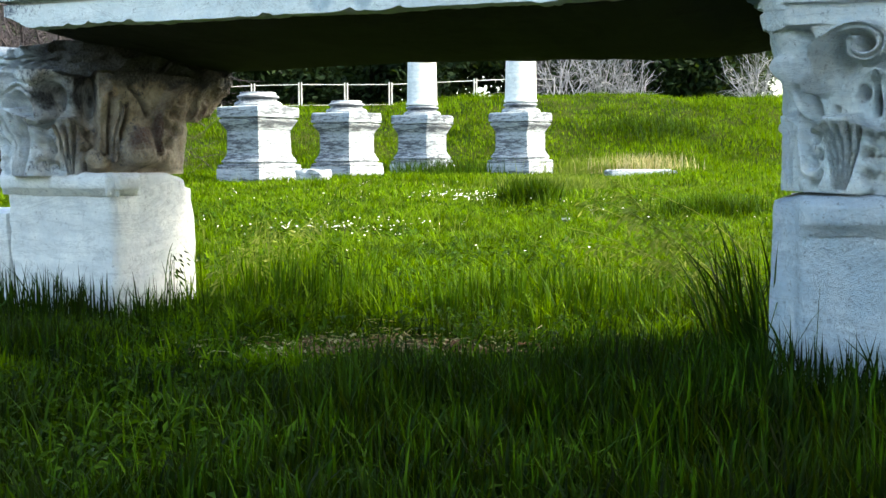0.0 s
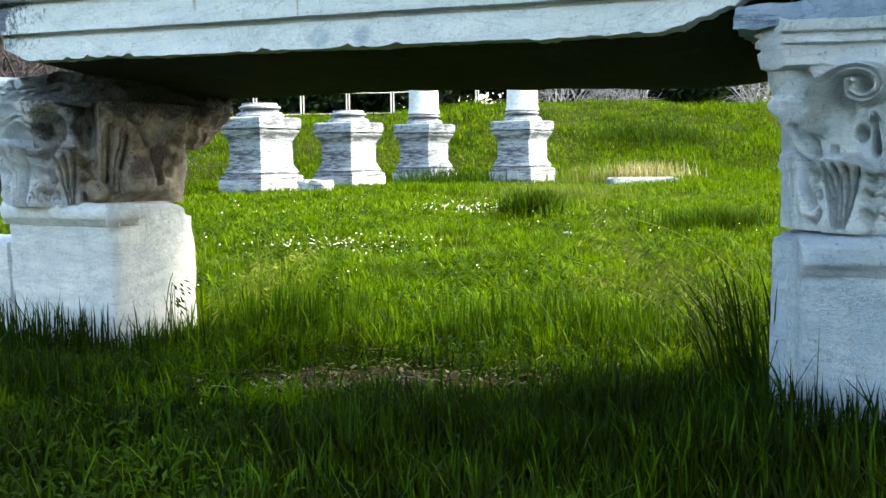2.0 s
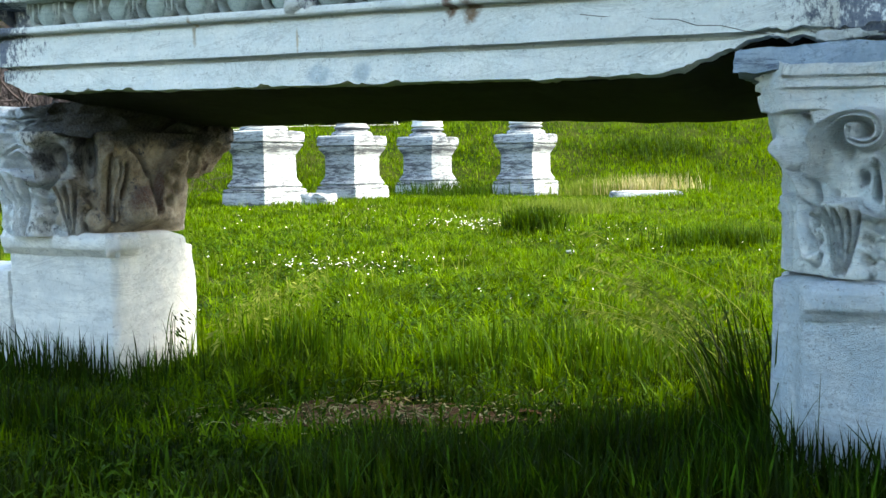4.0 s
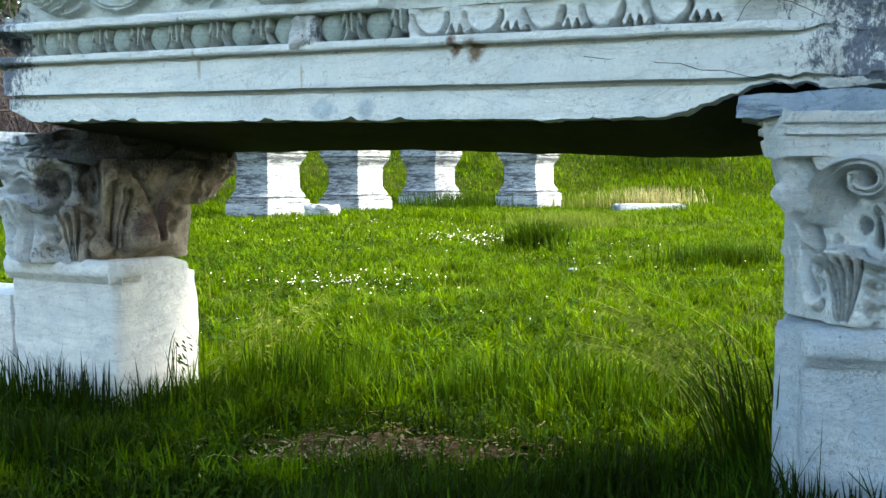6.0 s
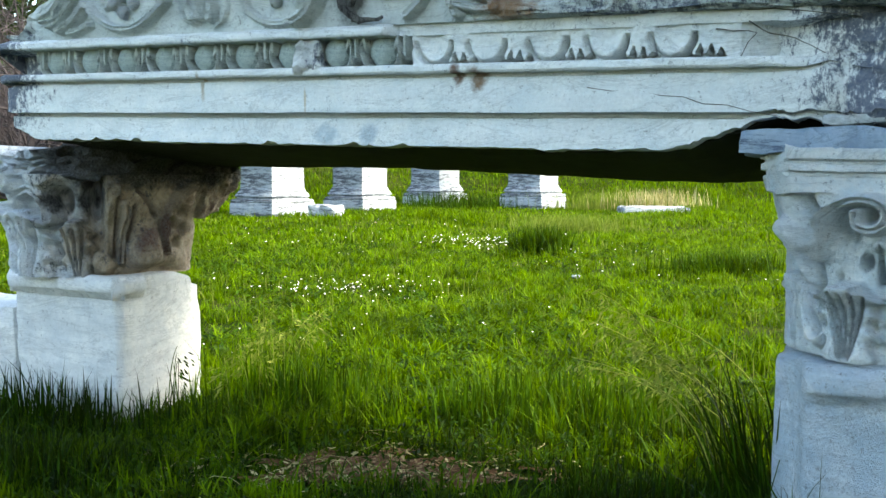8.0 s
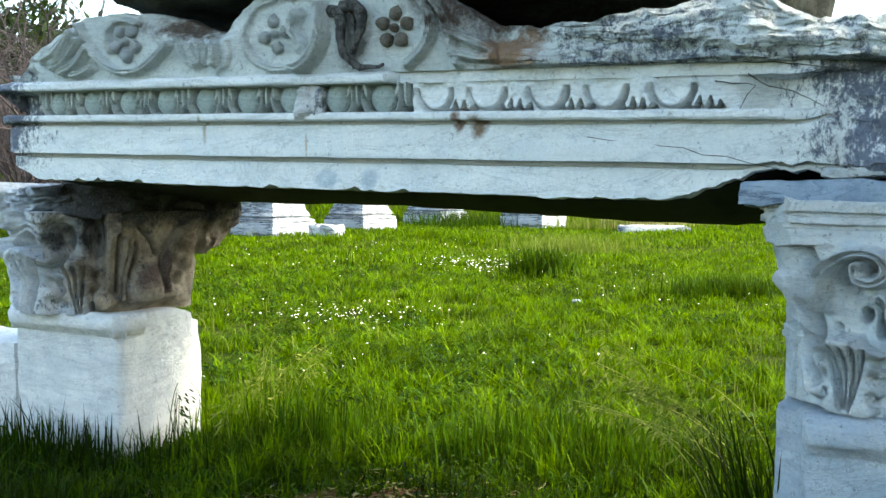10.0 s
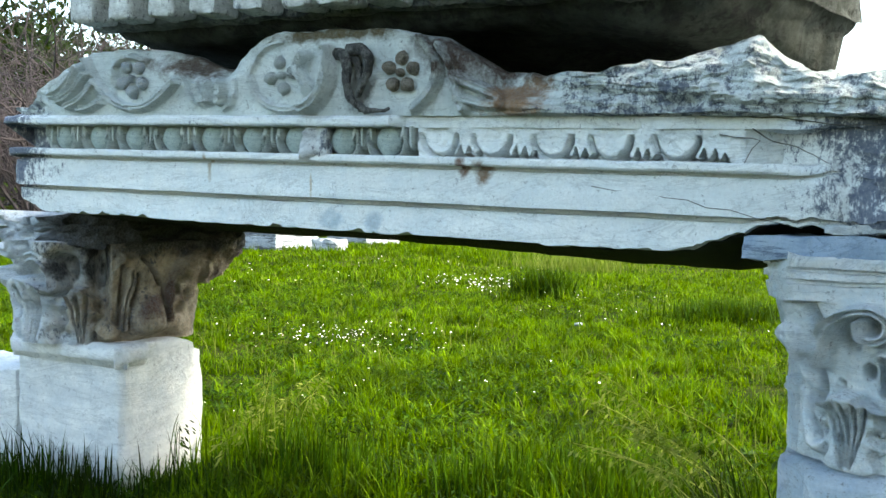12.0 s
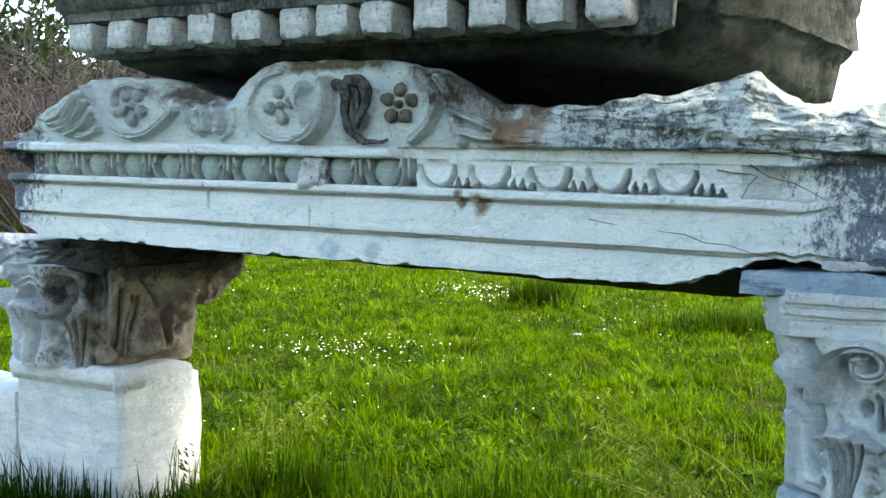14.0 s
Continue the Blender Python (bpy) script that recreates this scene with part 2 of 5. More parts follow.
# ---- building helpers ----
def part(name, bm, material, parent=None, label=""):
    """Links a bmesh as one mesh object, under a thing or a part where one is given."""
    me = bpy.data.meshes.new(name)
    bm.to_mesh(me)
    bm.free()
    me.materials.append(material)
    ob = new(name, me)
    ob.parent = parent
    return tagged(ob, label) if label else ob


def smooth(ob, degrees=40):
    ob.data.shade_smooth()
    ob.data.set_sharp_from_angle(angle=radians(degrees))
    return ob


def lump(p, scale, seed=0.0):
    """Fractal noise, about -1 to 1."""
    q = Vector(p) * scale + Vector((seed, seed * 1.7, -seed))
    return noise.fractal(q, 0.9, 2.1, 4)


def ease(x, a, b):
    x = min(1.0, max(0.0, (x - a) / (b - a)))
    return x * x * (3 - 2 * x)


def line(x, pts):
    """Straight interpolation through (x, y) pairs."""
    for (x0, y0), (x1, y1) in zip(pts, pts[1:]):
        if x <= x1:
            return y0 + (y1 - y0) * max(0.0, x - x0) / (x1 - x0)
    return pts[-1][1]


def loft(rings, closed=True, caps=True):
    """A bmesh through rings of equal length, the ends filled in."""
    bm = bmesh.new()
    vs = [[bm.verts.new(p) for p in ring] for ring in rings]
    n = len(rings[0])
    for a, b in zip(vs, vs[1:]):
        for i in range(n if closed else n - 1):
            j = (i + 1) % n
            bm.faces.new((a[i], a[j], b[j], b[i]))
    if caps:
        for ring in (vs[0], vs[-1]):
            c = bm.verts.new(sum((v.co for v in ring), Vector()) / n)
            for i in range(n):
                bm.faces.new((ring[i], ring[(i + 1) % n], c))
    bmesh.ops.recalc_face_normals(bm, faces=bm.faces)
    return bm


def fill(pts, step):
    """A closed outline with its long sides cut into steps."""
    out = []
    for a, b in zip(pts, pts[1:] + pts[:1]):
        a, b = Vector(a), Vector(b)
        n = max(1, round((b - a).length / step))
        out += [tuple(a.lerp(b, i / n)) for i in range(n)]
    return out


def fill_open(pts, step):
    """An open line cut into steps."""
    out = []
    for a, b in zip(pts, pts[1:]):
        n = max(1, round(math.dist(a, b) / step))
        out += [(a[0] + (b[0] - a[0]) * i / n, a[1] + (b[1] - a[1]) * i / n) for i in range(n)]
    return out + [pts[-1]]


def tube(pts, radius, sides=6, taper=None):
    """A bmesh tube along points."""
    bm = bmesh.new()
    add_tube(bm, pts, radius, sides, taper)
    return bm


def add_tube(bm, pts, radius, sides=6, taper=None):
    pts = [Vector(p) for p in pts]
    rings = []
    up = Vector((0.13, 0.31, 0.94))
    for i, p in enumerate(pts):
        d = (pts[min(i + 1, len(pts) - 1)] - pts[max(i - 1, 0)]).normalized()
        s = d.cross(up)
        if s.length < 0.05:
            s = d.cross(Vector((1, 0, 0)))
        s.normalize()
        w = s.cross(d)
        r = radius if taper is None else radius + (taper - radius) * i / (len(pts) - 1)
        rings.append([bm.verts.new(p + (s * math.cos(q) + w * math.sin(q)) * r) for q in (2 * math.pi * j / sides for j in range(sides))])
    for a, b in zip(rings, rings[1:]):
        for i in range(sides):
            bm.faces.new((a[i], a[(i + 1) % sides], b[(i + 1) % sides], b[i]))
    bm.faces.new(rings[0][::-1])
    bm.faces.new(rings[-1])


def block(x0, x1, y0, y1, z0, z1, step, rough=0.0, freq=6.0, seed=0.0, edge=0.0, shape=None, chips=0.6):
    """A finely cut stone block with rounded, chipped edges; shape(p) may move the points first."""
    bm = bmesh.new()
    nx, ny, nz = (max(1, round((b - a) / step)) for a, b in ((x0, x1), (y0, y1), (z0, z1)))
    made = {}

    def v(i, j, l):
        if (i, j, l) not in made:
            p = Vector((x0 + (x1 - x0) * i / nx, y0 + (y1 - y0) * j / ny, z0 + (z1 - z0) * l / nz))
            if edge:
                q = Vector((min(max(p.x, x0 + edge), x1 - edge), min(max(p.y, y0 + edge), y1 - edge), min(max(p.z, z0 + edge), z1 - edge)))
                d = p - q
                if d.length > 1e-6:
                    chip = 1 + chips * lump(p, 9, seed + 3)
                    p = q + d.normalized() * min(d.length, edge * max(0.5, chip) if sum(abs(c) > 1e-6 for c in d) > 1 else edge)
            if shape:
                p = Vector(shape(p))
            if rough:
                p += Vector((lump(p, freq, seed), lump(p, freq, seed + 11), lump(p, freq, seed + 23))) * rough
                p += Vector((lump(p, freq * 4, seed), lump(p, freq * 4, seed + 11), lump(p, freq * 4, seed + 23))) * rough * 0.3
            made[i, j, l] = bm.verts.new(p)
        return made[i, j, l]

    for i in range(nx):
        for j in range(ny):
            for l in (0, nz):
                bm.faces.new([v(i, j, l), v(i + 1, j, l), v(i + 1, j + 1, l), v(i, j + 1, l)])
        for l in range(nz):
            for j in (0, ny):
                bm.faces.new([v(i, j, l), v(i + 1, j, l), v(i + 1, j, l + 1), v(i, j, l + 1)])
    for j in range(ny):
        for l in range(nz):
            for i in (0, nx):
                bm.faces.new([v(i, j, l), v(i, j + 1, l), v(i, j + 1, l + 1), v(i, j, l + 1)])
    bmesh.ops.recalc_face_normals(bm, faces=bm.faces)
    return bm


def ellipsoid(c, r, seg=10, rings=7):
    bm = bmesh.new()
    bmesh.ops.create_uvsphere(bm, u_segments=seg, v_segments=rings, radius=1.0, matrix=Matrix.Translation(c) @ Matrix.Diagonal((*r, 1)))
    return bm


def raw(name, verts, faces, material, parent=None):
    me = bpy.data.meshes.new(name)
    me.from_pydata(verts, [], faces)
    me.materials.append(material)
    ob = new(name, me)
    ob.parent = parent
    return ob


# ---- ground ----
def ground_z(x, y):
    """Height of the meadow: nearly level, with a bank behind the far pedestals."""
    z = -0.08 + 0.09 * ease(y, 14, 24) + 0.025 * math.sin(x * 0.9 + 1) * math.sin(y * 0.55)
    crest = 2.75 - 0.014 * (x - 6) * (x - 6) * 0.12 + 0.12 * math.sin(x * 0.45)
    z += (crest - 0.1) * ease(y + 0.10 * x, 26.5, 38.5)
    z += 0.18 * ease(y, 27, 31) * (1 - ease(y, 36, 40)) * noise.noise((x * 0.5, y * 0.5, 3.0))
    return z


xs = [-160, -110, -75, -50, -35] + [-26 + 0.5 * i for i in range(105)] + [35, 50, 75, 110, 160]
ys = [-40, -25, -15, -8, -4] + [-2 + 0.4 * i for i in range(110)] + [44, 48, 55, 70, 100, 160, 260]
verts = [(x, y, ground_z(x, y) + 0.012 * noise.noise((x * 2.5, y * 2.5, 0.0))) for y in ys for x in xs]
w = len(xs)
faces = [(j * w + i, j * w + i + 1, (j + 1) * w + i + 1, (j + 1) * w + i) for j in range(len(ys) - 1) for i in range(w - 1)]
ground = tagged(raw("ground", verts, faces, EARTH), "green meadow ground rising to a bank", "ground", kind="structure")
ground.data.shade_smooth()

# ---- the entablature block on its two piers ----
TURN = -25.83
ORIGIN = (0.0, 2.808, 0.0)
BEAM = pose(*ORIGIN, 0, 0, TURN)
U0, U1 = -1.90, 3.2
SLOPE = -0.021


def empty_at(name, m, label, category, group=""):
    ob = new(name)
    ob.matrix_basis = m
    ob.empty_display_size = 0.1
    return tagged(ob, label, category, group)


FRIEZE_TOP = [(-1.95, 1.405), (-1.80, 1.420), (-1.70, 1.49), (-1.58, 1.535), (-1.42, 1.612), (-1.17, 1.617), (-1.05, 1.60), (-0.86, 1.54), (-0.74, 1.60), (-0.63, 1.65), (-0.18, 1.645),
              (-0.03, 1.61), (0.11, 1.527), (0.26, 1.502), (0.50, 1.527), (0.70, 1.560), (0.82, 1.590), (0.90, 1.545), (0.98, 1.497), (1.13, 1.465), (1.6, 1.45), (3.3, 1.46)]


REAR_LOW = [(-1.9, 1.005), (-1.7, 1.002), (-0.74, 1.0), (0.03, 0.973), (0.65, 0.952), (1.0, 1.0), (1.7, 1.10), (3.3, 1.10)]   # height of the rear lower edge


def soffit_rise(u):
    """How far the lower edge is broken away above its true line."""
    broken = line(u, [(0.60, 0.0), (0.655, 0.012), (0.70, 0.020), (0.745, 0.046), (0.80, 0.058), (0.835, 0.084), (0.95, 0.090), (3.3, 0.09)])
    return broken + 0.014 * ease(u, 0.62, 0.70) * lump((u, 3, 0), 22, 6) + 0.045 * (1 - ease(u, -1.90, -1.72))


def beam_ring(u, lo):
    """The architrave's outline across, as (forward, height) pairs."""
    r = soffit_rise(u)
    b = 1.042 + r + 0.006 * lump((u, 0, 0), 7, 2) - max(0.0, lump((u, 0, 0), 5, 9) - 0.45) * 0.03
    f = max(b + 0.012, 1.133)
    wear = ease(u, 0.82, 1.15)            # past here the mouldings are broken off
    k = 1 - wear
    ins = 0.0 + 0.16 * (1 - ease(u, -1.915, -1.84)) * 0.2
    c = k * (1 - ease(u, -0.205, -0.175))    # the crowning band is lost from here on
    e = 0.012 * k
    front = [(-0.022, b), (-0.022, b + (f - b) * 0.33), (-0.022, b + (f - b) * 0.66), (-0.024, f - 0.010), (-0.046 * k - 0.01, f - 0.006), (-0.044 * k - 0.006, f + 0.003), (0.0, f + 0.006), (0.001, f + 0.04), (0.002, f + 0.07), (0.0, 1.238), (-0.018 * k, 1.242), (-0.016 * k, 1.249),
             (0.024 * k, 1.250), (0.030 * k, 1.256), (0.030 * k, 1.270), (0.026 * k, 1.275), (-0.080 * k, 1.279), (-0.085 * k, 1.30), (-0.085 * k, 1.33), (-0.080 * k, 1.354),
             (e + 0.043 * c, 1.360), (e + 0.048 * c, 1.366), (e + 0.048 * c, 1.382), (e + 0.034 * c, 1.392)]
    back = 1.13 - 0.09 * (u + 1.8)
    depth = max(0.80, back)
    top = [(-0.10, 1.392), (-0.40, 1.395), (-depth, 1.40)]
    rear = [(-depth - 0.02, 1.25), (-depth, 1.05)]
    low = line(u, REAR_LOW) - SLOPE * u
    rear[1] = (-depth, max(1.05, low + 0.03))
    under = [(-depth + 0.03, low)] + [(-depth * t, b + (low - b) * ease(t, 0.12, 0.9)) for t in (0.85, 0.6, 0.35)] + [(-0.18, b - 0.004), (-0.07, b - 0.003)]
    return [(o - ins, z) for o, z in front + top + rear + under]


def beam_mesh():
    rings = []
    n = 340
    for i in range(n + 1):
        u = U0 + (1.7 - U0) * i / n if i < n else 1.7
        ring = []
        for o, z in beam_ring(u, 0):
            p = Vector((u, -o, z + SLOPE * u))
            rough = 0.0025 + 0.034 * ease(u, 0.85, 1.1) + (0.012 if o < -0.5 and z > 1.1 else 0.0) + 0.016 * (1 - ease(u, -1.9, -1.72))
            p += Vector((lump(p, 7, 5) * 0.5, lump(p, 7, 17), lump(p, 7, 29) * 0.8)) * rough
            if u > 0.75 and o > -0.2:          # split along the beds past the mouldings
                p.y += 0.040 * ease(u, 0.80, 1.15) * lump((u * 2.0, 0, z * 13), 1.0, 6)
            # small chips along the lowest arris
            if z < 1.06 and o > -0.05:
                p.z += max(0.0, lump((u, 1, 0), 14, 41) - 0.25) * 0.022
            ring.append(p)
        rings.append(ring)
    # the beam is lengthened out of view here, to shade the near grass
    for u in (2.2, 2.7, 3.2):
        rings.append([Vector((u, -o, z + SLOPE * u)) for o, z in beam_ring(u, 0)])
    return loft(rings)


entablature = empty_at("entablature_block", BEAM, "long white marble entablature block, carved frieze, resting on two piers", "architrave")
# thin sheet beneath the beam, coloured for the shade there
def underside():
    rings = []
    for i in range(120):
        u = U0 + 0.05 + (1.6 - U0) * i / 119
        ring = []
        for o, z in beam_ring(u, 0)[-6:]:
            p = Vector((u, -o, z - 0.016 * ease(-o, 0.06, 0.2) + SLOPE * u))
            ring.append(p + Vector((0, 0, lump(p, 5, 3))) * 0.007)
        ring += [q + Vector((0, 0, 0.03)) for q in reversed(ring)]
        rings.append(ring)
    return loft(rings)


smooth(part("underside", underside(), STONE_SOFFIT_SHADE, entablature, "rough bearing face of the block, its shade painted in"), 50)
architrave = smooth(part("architrave", beam_mesh(), STONE_BEAM, entablature, "pale marble beam with two flat fasciae and a chipped lower edge"), 35)


def to_lines(px, pz, pts):
    """Distance of many points to a polyline."""
    best = np.full(px.shape, 9.0)
    for (ax, az), (bx, bz) in zip(pts, pts[1:]):
        dx, dz = bx - ax, bz - az
        t = np.clip(((px - ax) * dx + (pz - az) * dz) / (dx * dx + dz * dz + 1e-9), 0, 1)
        best = np.minimum(best, np.hypot(px - ax - t * dx, pz - az - t * dz))
    return best


def rounded(pts, times=3):
    """Corner-cutting, to make a polyline a curve."""
    for _ in range(times):
        out = [pts[0]]
        for (ax, az), (bx, bz) in zip(pts, pts[1:]):
            out += [(0.75 * ax + 0.25 * bx, 0.75 * az + 0.25 * bz), (0.25 * ax + 0.75 * bx, 0.25 * az + 0.75 * bz)]
        pts = out + [pts[-1]]
    return pts


STEMS = [([(-1.433, 1.58), (-1.384, 1.492), (-1.304, 1.428), (-1.211, 1.410), (-1.12, 1.435), (-1.031, 1.500)], 0.013, 0.022),
         ([(-1.300, 1.49), (-1.305, 1.56), (-1.243, 1.596), (-1.175, 1.576)], 0.010, 0.018),
         ([(-1.600, 1.457), (-1.53, 1.478), (-1.46, 1.555)], 0.016, 0.026), ([(-1.57, 1.438), (-1.49, 1.466), (-1.43, 1.53)], 0.014, 0.026),
         ([(-1.53, 1.422), (-1.45, 1.448), (-1.40, 1.50)], 0.014, 0.024), ([(-1.48, 1.412), (-1.43, 1.420), (-1.39, 1.436)], 0.012, 0.020),
         ([(-0.985, 1.520), (-0.975, 1.45), (-0.923, 1.425)], 0.012, 0.018), ([(-0.935, 1.485), (-0.92, 1.44)], 0.017, 0.022),
         ([(-0.895, 1.495), (-0.893, 1.44)], 0.015, 0.022), ([(-0.87, 1.515), (-0.832, 1.485), (-0.846, 1.435)], 0.014, 0.022), ([(-0.79, 1.50), (-0.79, 1.44), (-0.84, 1.410)], 0.008, 0.010),
         ([(-0.724, 1.51), (-0.70, 1.44), (-0.60, 1.402), (-0.503, 1.427)], 0.012, 0.015), ([(-0.72, 1.53), (-0.68, 1.60), (-0.60, 1.62)], 0.010, 0.010),
         ([(-0.505, 1.570), (-0.530, 1.53), (-0.491, 1.479), (-0.490, 1.428)], 0.017, 0.030), ([(-0.419, 1.585), (-0.415, 1.499), (-0.465, 1.428), (-0.510, 1.408)], 0.019, 0.034),
         ([(-0.095, 1.612), (-0.045, 1.55), (-0.055, 1.47), (-0.130, 1.412)], 0.014, 0.022),
         ([(-0.035, 1.586), (0.003, 1.532), (0.010, 1.45), (0.03, 1.410)], 0.014, 0.024), ([(0.01, 1.50), (0.06, 1.478), (0.125, 1.452), (0.140, 1.425)], 0.015, 0.024), ([(0.02, 1.44), (0.08, 1.425), (0.15, 1.418)], 0.012, 0.018)]


def stem_relief(U, Z):
    """Height of the carved stems and leaves over the frieze's face, with a fine drilled line beside each."""
    out = np.zeros(U.shape)
    for pts, width, amp in STEMS:
        amp = amp * 1.9
        d = to_lines(U, Z, rounded(pts))
        out = np.maximum(out, amp * np.exp(-(d / width) ** 4) - 0.3 * amp * np.exp(-(d / (width * 0.30)) ** 2)) - 0.25 * amp * np.exp(-((d - width * 1.5) / (width * 0.4)) ** 2)
    return out


def frieze_mesh():
    """The carved course on top: smooth face on one half, torn stone on the other, with a ragged top."""
    rings = []
    n, m = 560, 44
    us = np.array([-1.86 + (1.75 + 1.86) * i / n for i in range(n + 1)])
    tops = np.array([max(line(u, FRIEZE_TOP) + 0.008 * lump((u, 0, 0), 12, 3), 1.400) for u in us])
    ss = np.linspace(0.0, 0.97, m)
    z0 = 1.392
    U, S = np.meshgrid(us, ss, indexing="ij")
    relief = stem_relief(U, z0 + (tops[:, None] - z0) * S)
    for i, u in enumerate(us):
        t = tops[i]
        torn = ease(u, 0.06, 0.30)
        left = 1 - ease(u, -1.80, -1.58)
        bite = math.exp(-((u - 0.17) / 0.11) ** 2)              # the brown break beside the carving
        scoop = math.exp(-((u + 0.98) / 0.20) ** 2)             # the worn hollow in the upper edge
        ring = []
        fr = []
        for j, s in enumerate(ss):
            o = 0.030 + 0.028 * s * (1 - torn) - 0.060 * s * s * torn - 0.06 * left - 0.075 * bite * ease(s, 0.1, 0.7) - 0.10 * scoop * ease(s, 0.62, 1.0) + 0.035 * torn * (1 - ease(u, 1.0, 1.2)) * ease(s, 0.0, 0.06)
            fr.append((o + relief[i, j] * (1 - torn) * (1 - left * 0.6), z0 + (t - z0) * s))
        o = fr[-1][0]
        fr += [(o - 0.012, t), (o - 0.06, t + 0.004), (-0.13 - 0.06 * torn, t - 0.01), (-0.19, t - 0.02), (-0.24, max(t - 0.03, 1.47)), (-0.34, 1.54), (-0.7, 1.56), (-0.78, 1.45), (-0.78, z0)]
        for j, (o, z) in enumerate(fr):
            p = Vector((u, -o, z + SLOPE * u))
            rough = 0.003 + 0.036 * torn + 0.026 * left + 0.02 * bite + (0.012 if z > t - 0.02 else 0.0)
            d = Vector((lump(p, 6, 5) * 0.4, lump(p, 6, 13), lump(p, 6, 37) * (0.4 if 0.06 < (z - z0) / (t - z0) else 0.0)))
            p += d * rough
            if (torn > 0.1 or left > 0.2) and j < m + 2 and j > 0:      # split along the beds
                k = lump((u * 2.4, 4.0, (z + 0.06 * u) * 15), 1.0, 8)
                p.y += max(torn, left) * (0.030 * math.floor(k * 4) / 4 + 0.010 * lump((u * 7, 2.0, z * 40), 1.0, 3))
            ring.append(p)
        rings.append(ring)
    return loft(rings)


frieze = smooth(part("frieze", frieze_mesh(), STONE_FRIEZE, entablature, "scroll frieze, torn and blackened along the top"), 45)

STONE_EGG = marble("egg_marble", (0.46, 0.54, 0.51), (0.32, 0.40, 0.38), (0.06, 0.07, 0.08), 0.57, grain=0.8, scale=2.0)
EGGS = [-1.605 + 0.1717 * i for i in range(7)] + [-0.402, -0.238]
WORN_EGGS = [-0.064, 0.101, 0.284, 0.452, 0.629]


def egg_band(u0, u1):
    """The moulding between the two fillets: shells and darts about each egg, or what wear has left of them."""
    us, zs = np.arange(u0, u1, 0.0036), np.linspace(1.274, 1.362, 34)
    U, Z = np.meshgrid(us, zs, indexing="ij")
    flat = (U > -0.135).astype(float)
    o = np.full(U.shape, -0.070)
    for i, u in enumerate(EGGS):
        d = np.hypot((U - u) / 0.046, (Z - 1.322) / 0.050)
        o = np.maximum(o, -0.070 + 0.092 * np.exp(-((d - 1.42) / 0.15) ** 4) * (Z < 1.35))
    for a, b in zip([-1.70] + EGGS, EGGS + [-0.064]):
        if abs(a + 0.575) < 0.01:
            continue
        m = (a + b) / 2
        for dx, foot, lean in ((-0.026, 1.312, -0.010), (0.0, 1.290, 0.0), (0.026, 1.312, 0.010)):
            w = 0.0085 * np.clip((Z - foot) / 0.02, 0, 1)
            o = np.maximum(o, -0.070 + 0.098 * np.exp(-((U - m - dx - lean * (1.36 - Z) / 0.05) / (w + 0.0006)) ** 4) * (Z > foot))
    worn = np.full(U.shape, 0.006)
    for u in WORN_EGGS:
        d = np.hypot((U - u) / 0.052, (Z - 1.340) / 0.058)
        worn -= 0.070 * np.exp(-((d - 1.08) / 0.12) ** 2) * (0.45 + 0.55 * np.clip((U - u) / 0.03, 0, 1)) * (Z < 1.345) * np.clip((1.348 - Z) / 0.02, 0, 1) + 0.0
        worn -= 0.010 * np.exp(-(d / 0.8) ** 4)
    for a, b in zip(WORN_EGGS, WORN_EGGS[1:] + [0.80]):
        m = (a + b) / 2
        for dx, top in ((-0.040, 1.300), (-0.014, 1.312), (0.014, 1.312), (0.040, 1.300)):
            tip = np.clip((top - Z) / (top - 1.274), 0, 1)
            worn -= 0.055 * (np.abs(U - m - dx) < 0.015 * tip) * (Z < top)
    o = o * (1 - flat) + worn * flat
    o = np.minimum(o, 0.022) - 0.10 * np.clip((U - 0.80) / 0.1, 0, 1)
    verts, faces = [], []
    for i, u in enumerate(us):
        for j, z in enumerate(zs):
            p = Vector((u, -o[i, j], z + SLOPE * u))
            k = 0.0035 + 0.007 * flat[i, j]
            verts.append((p.x + 0.002 * lump(p, 40, 3), p.y + k * lump(p, 13, 9), p.z))
    w = len(zs)
    faces = [(i * w + j, (i + 1) * w + j, (i + 1) * w + j + 1, i * w + j + 1) for i in range(len(us) - 1) for j in range(w - 1)]
    return verts, faces


STONE_SHELL = marble("shell_marble", (0.58, 0.64, 0.61), (0.40, 0.46, 0.44), (0.04, 0.05, 0.06), 0.56, grain=0.8, scale=2.0)
smooth(tagged(raw("egg_and_dart_band", *egg_band(-1.70, -0.135), STONE_SHELL, architrave), "band of grey-green shells and darts"), 60)
smooth(tagged(raw("egg_and_dart_band", *egg_band(-0.135, 0.90), STONE_BEAM, architrave), "white band of shells and darts, worn flat"), 60)


def egg_mesh():
    """One egg, fuller above."""
    bm = ellipsoid((0, 0, 0), (0.046, 0.034, 0.050), 18, 12)
    for v in bm.verts:
        v.co.x *= 1 + 1.6 * v.co.z
        v.co += Vector((lump(v.co, 25, 1), lump(v.co, 25, 2), lump(v.co, 25, 3))) * 0.003
    return bm


first = None
for u in EGGS:
    if first is None:
        egg = first = smooth(part("egg", egg_mesh(), STONE_EGG, architrave), 80)
    else:
        egg = new("egg", first.data)
        egg.parent = architrave
    egg.matrix_basis = pose(u, 0.012, 1.320 + SLOPE * u, -8, 0, 0)
smooth(part("moulding_patch", block(-0.535, -0.445, -0.040, 0.02, 1.278, 1.368, 0.008, 0.016, 18, 4, 0.016), STONE_ROUGH, entablature, "unfinished boss between two eggs"), 50)


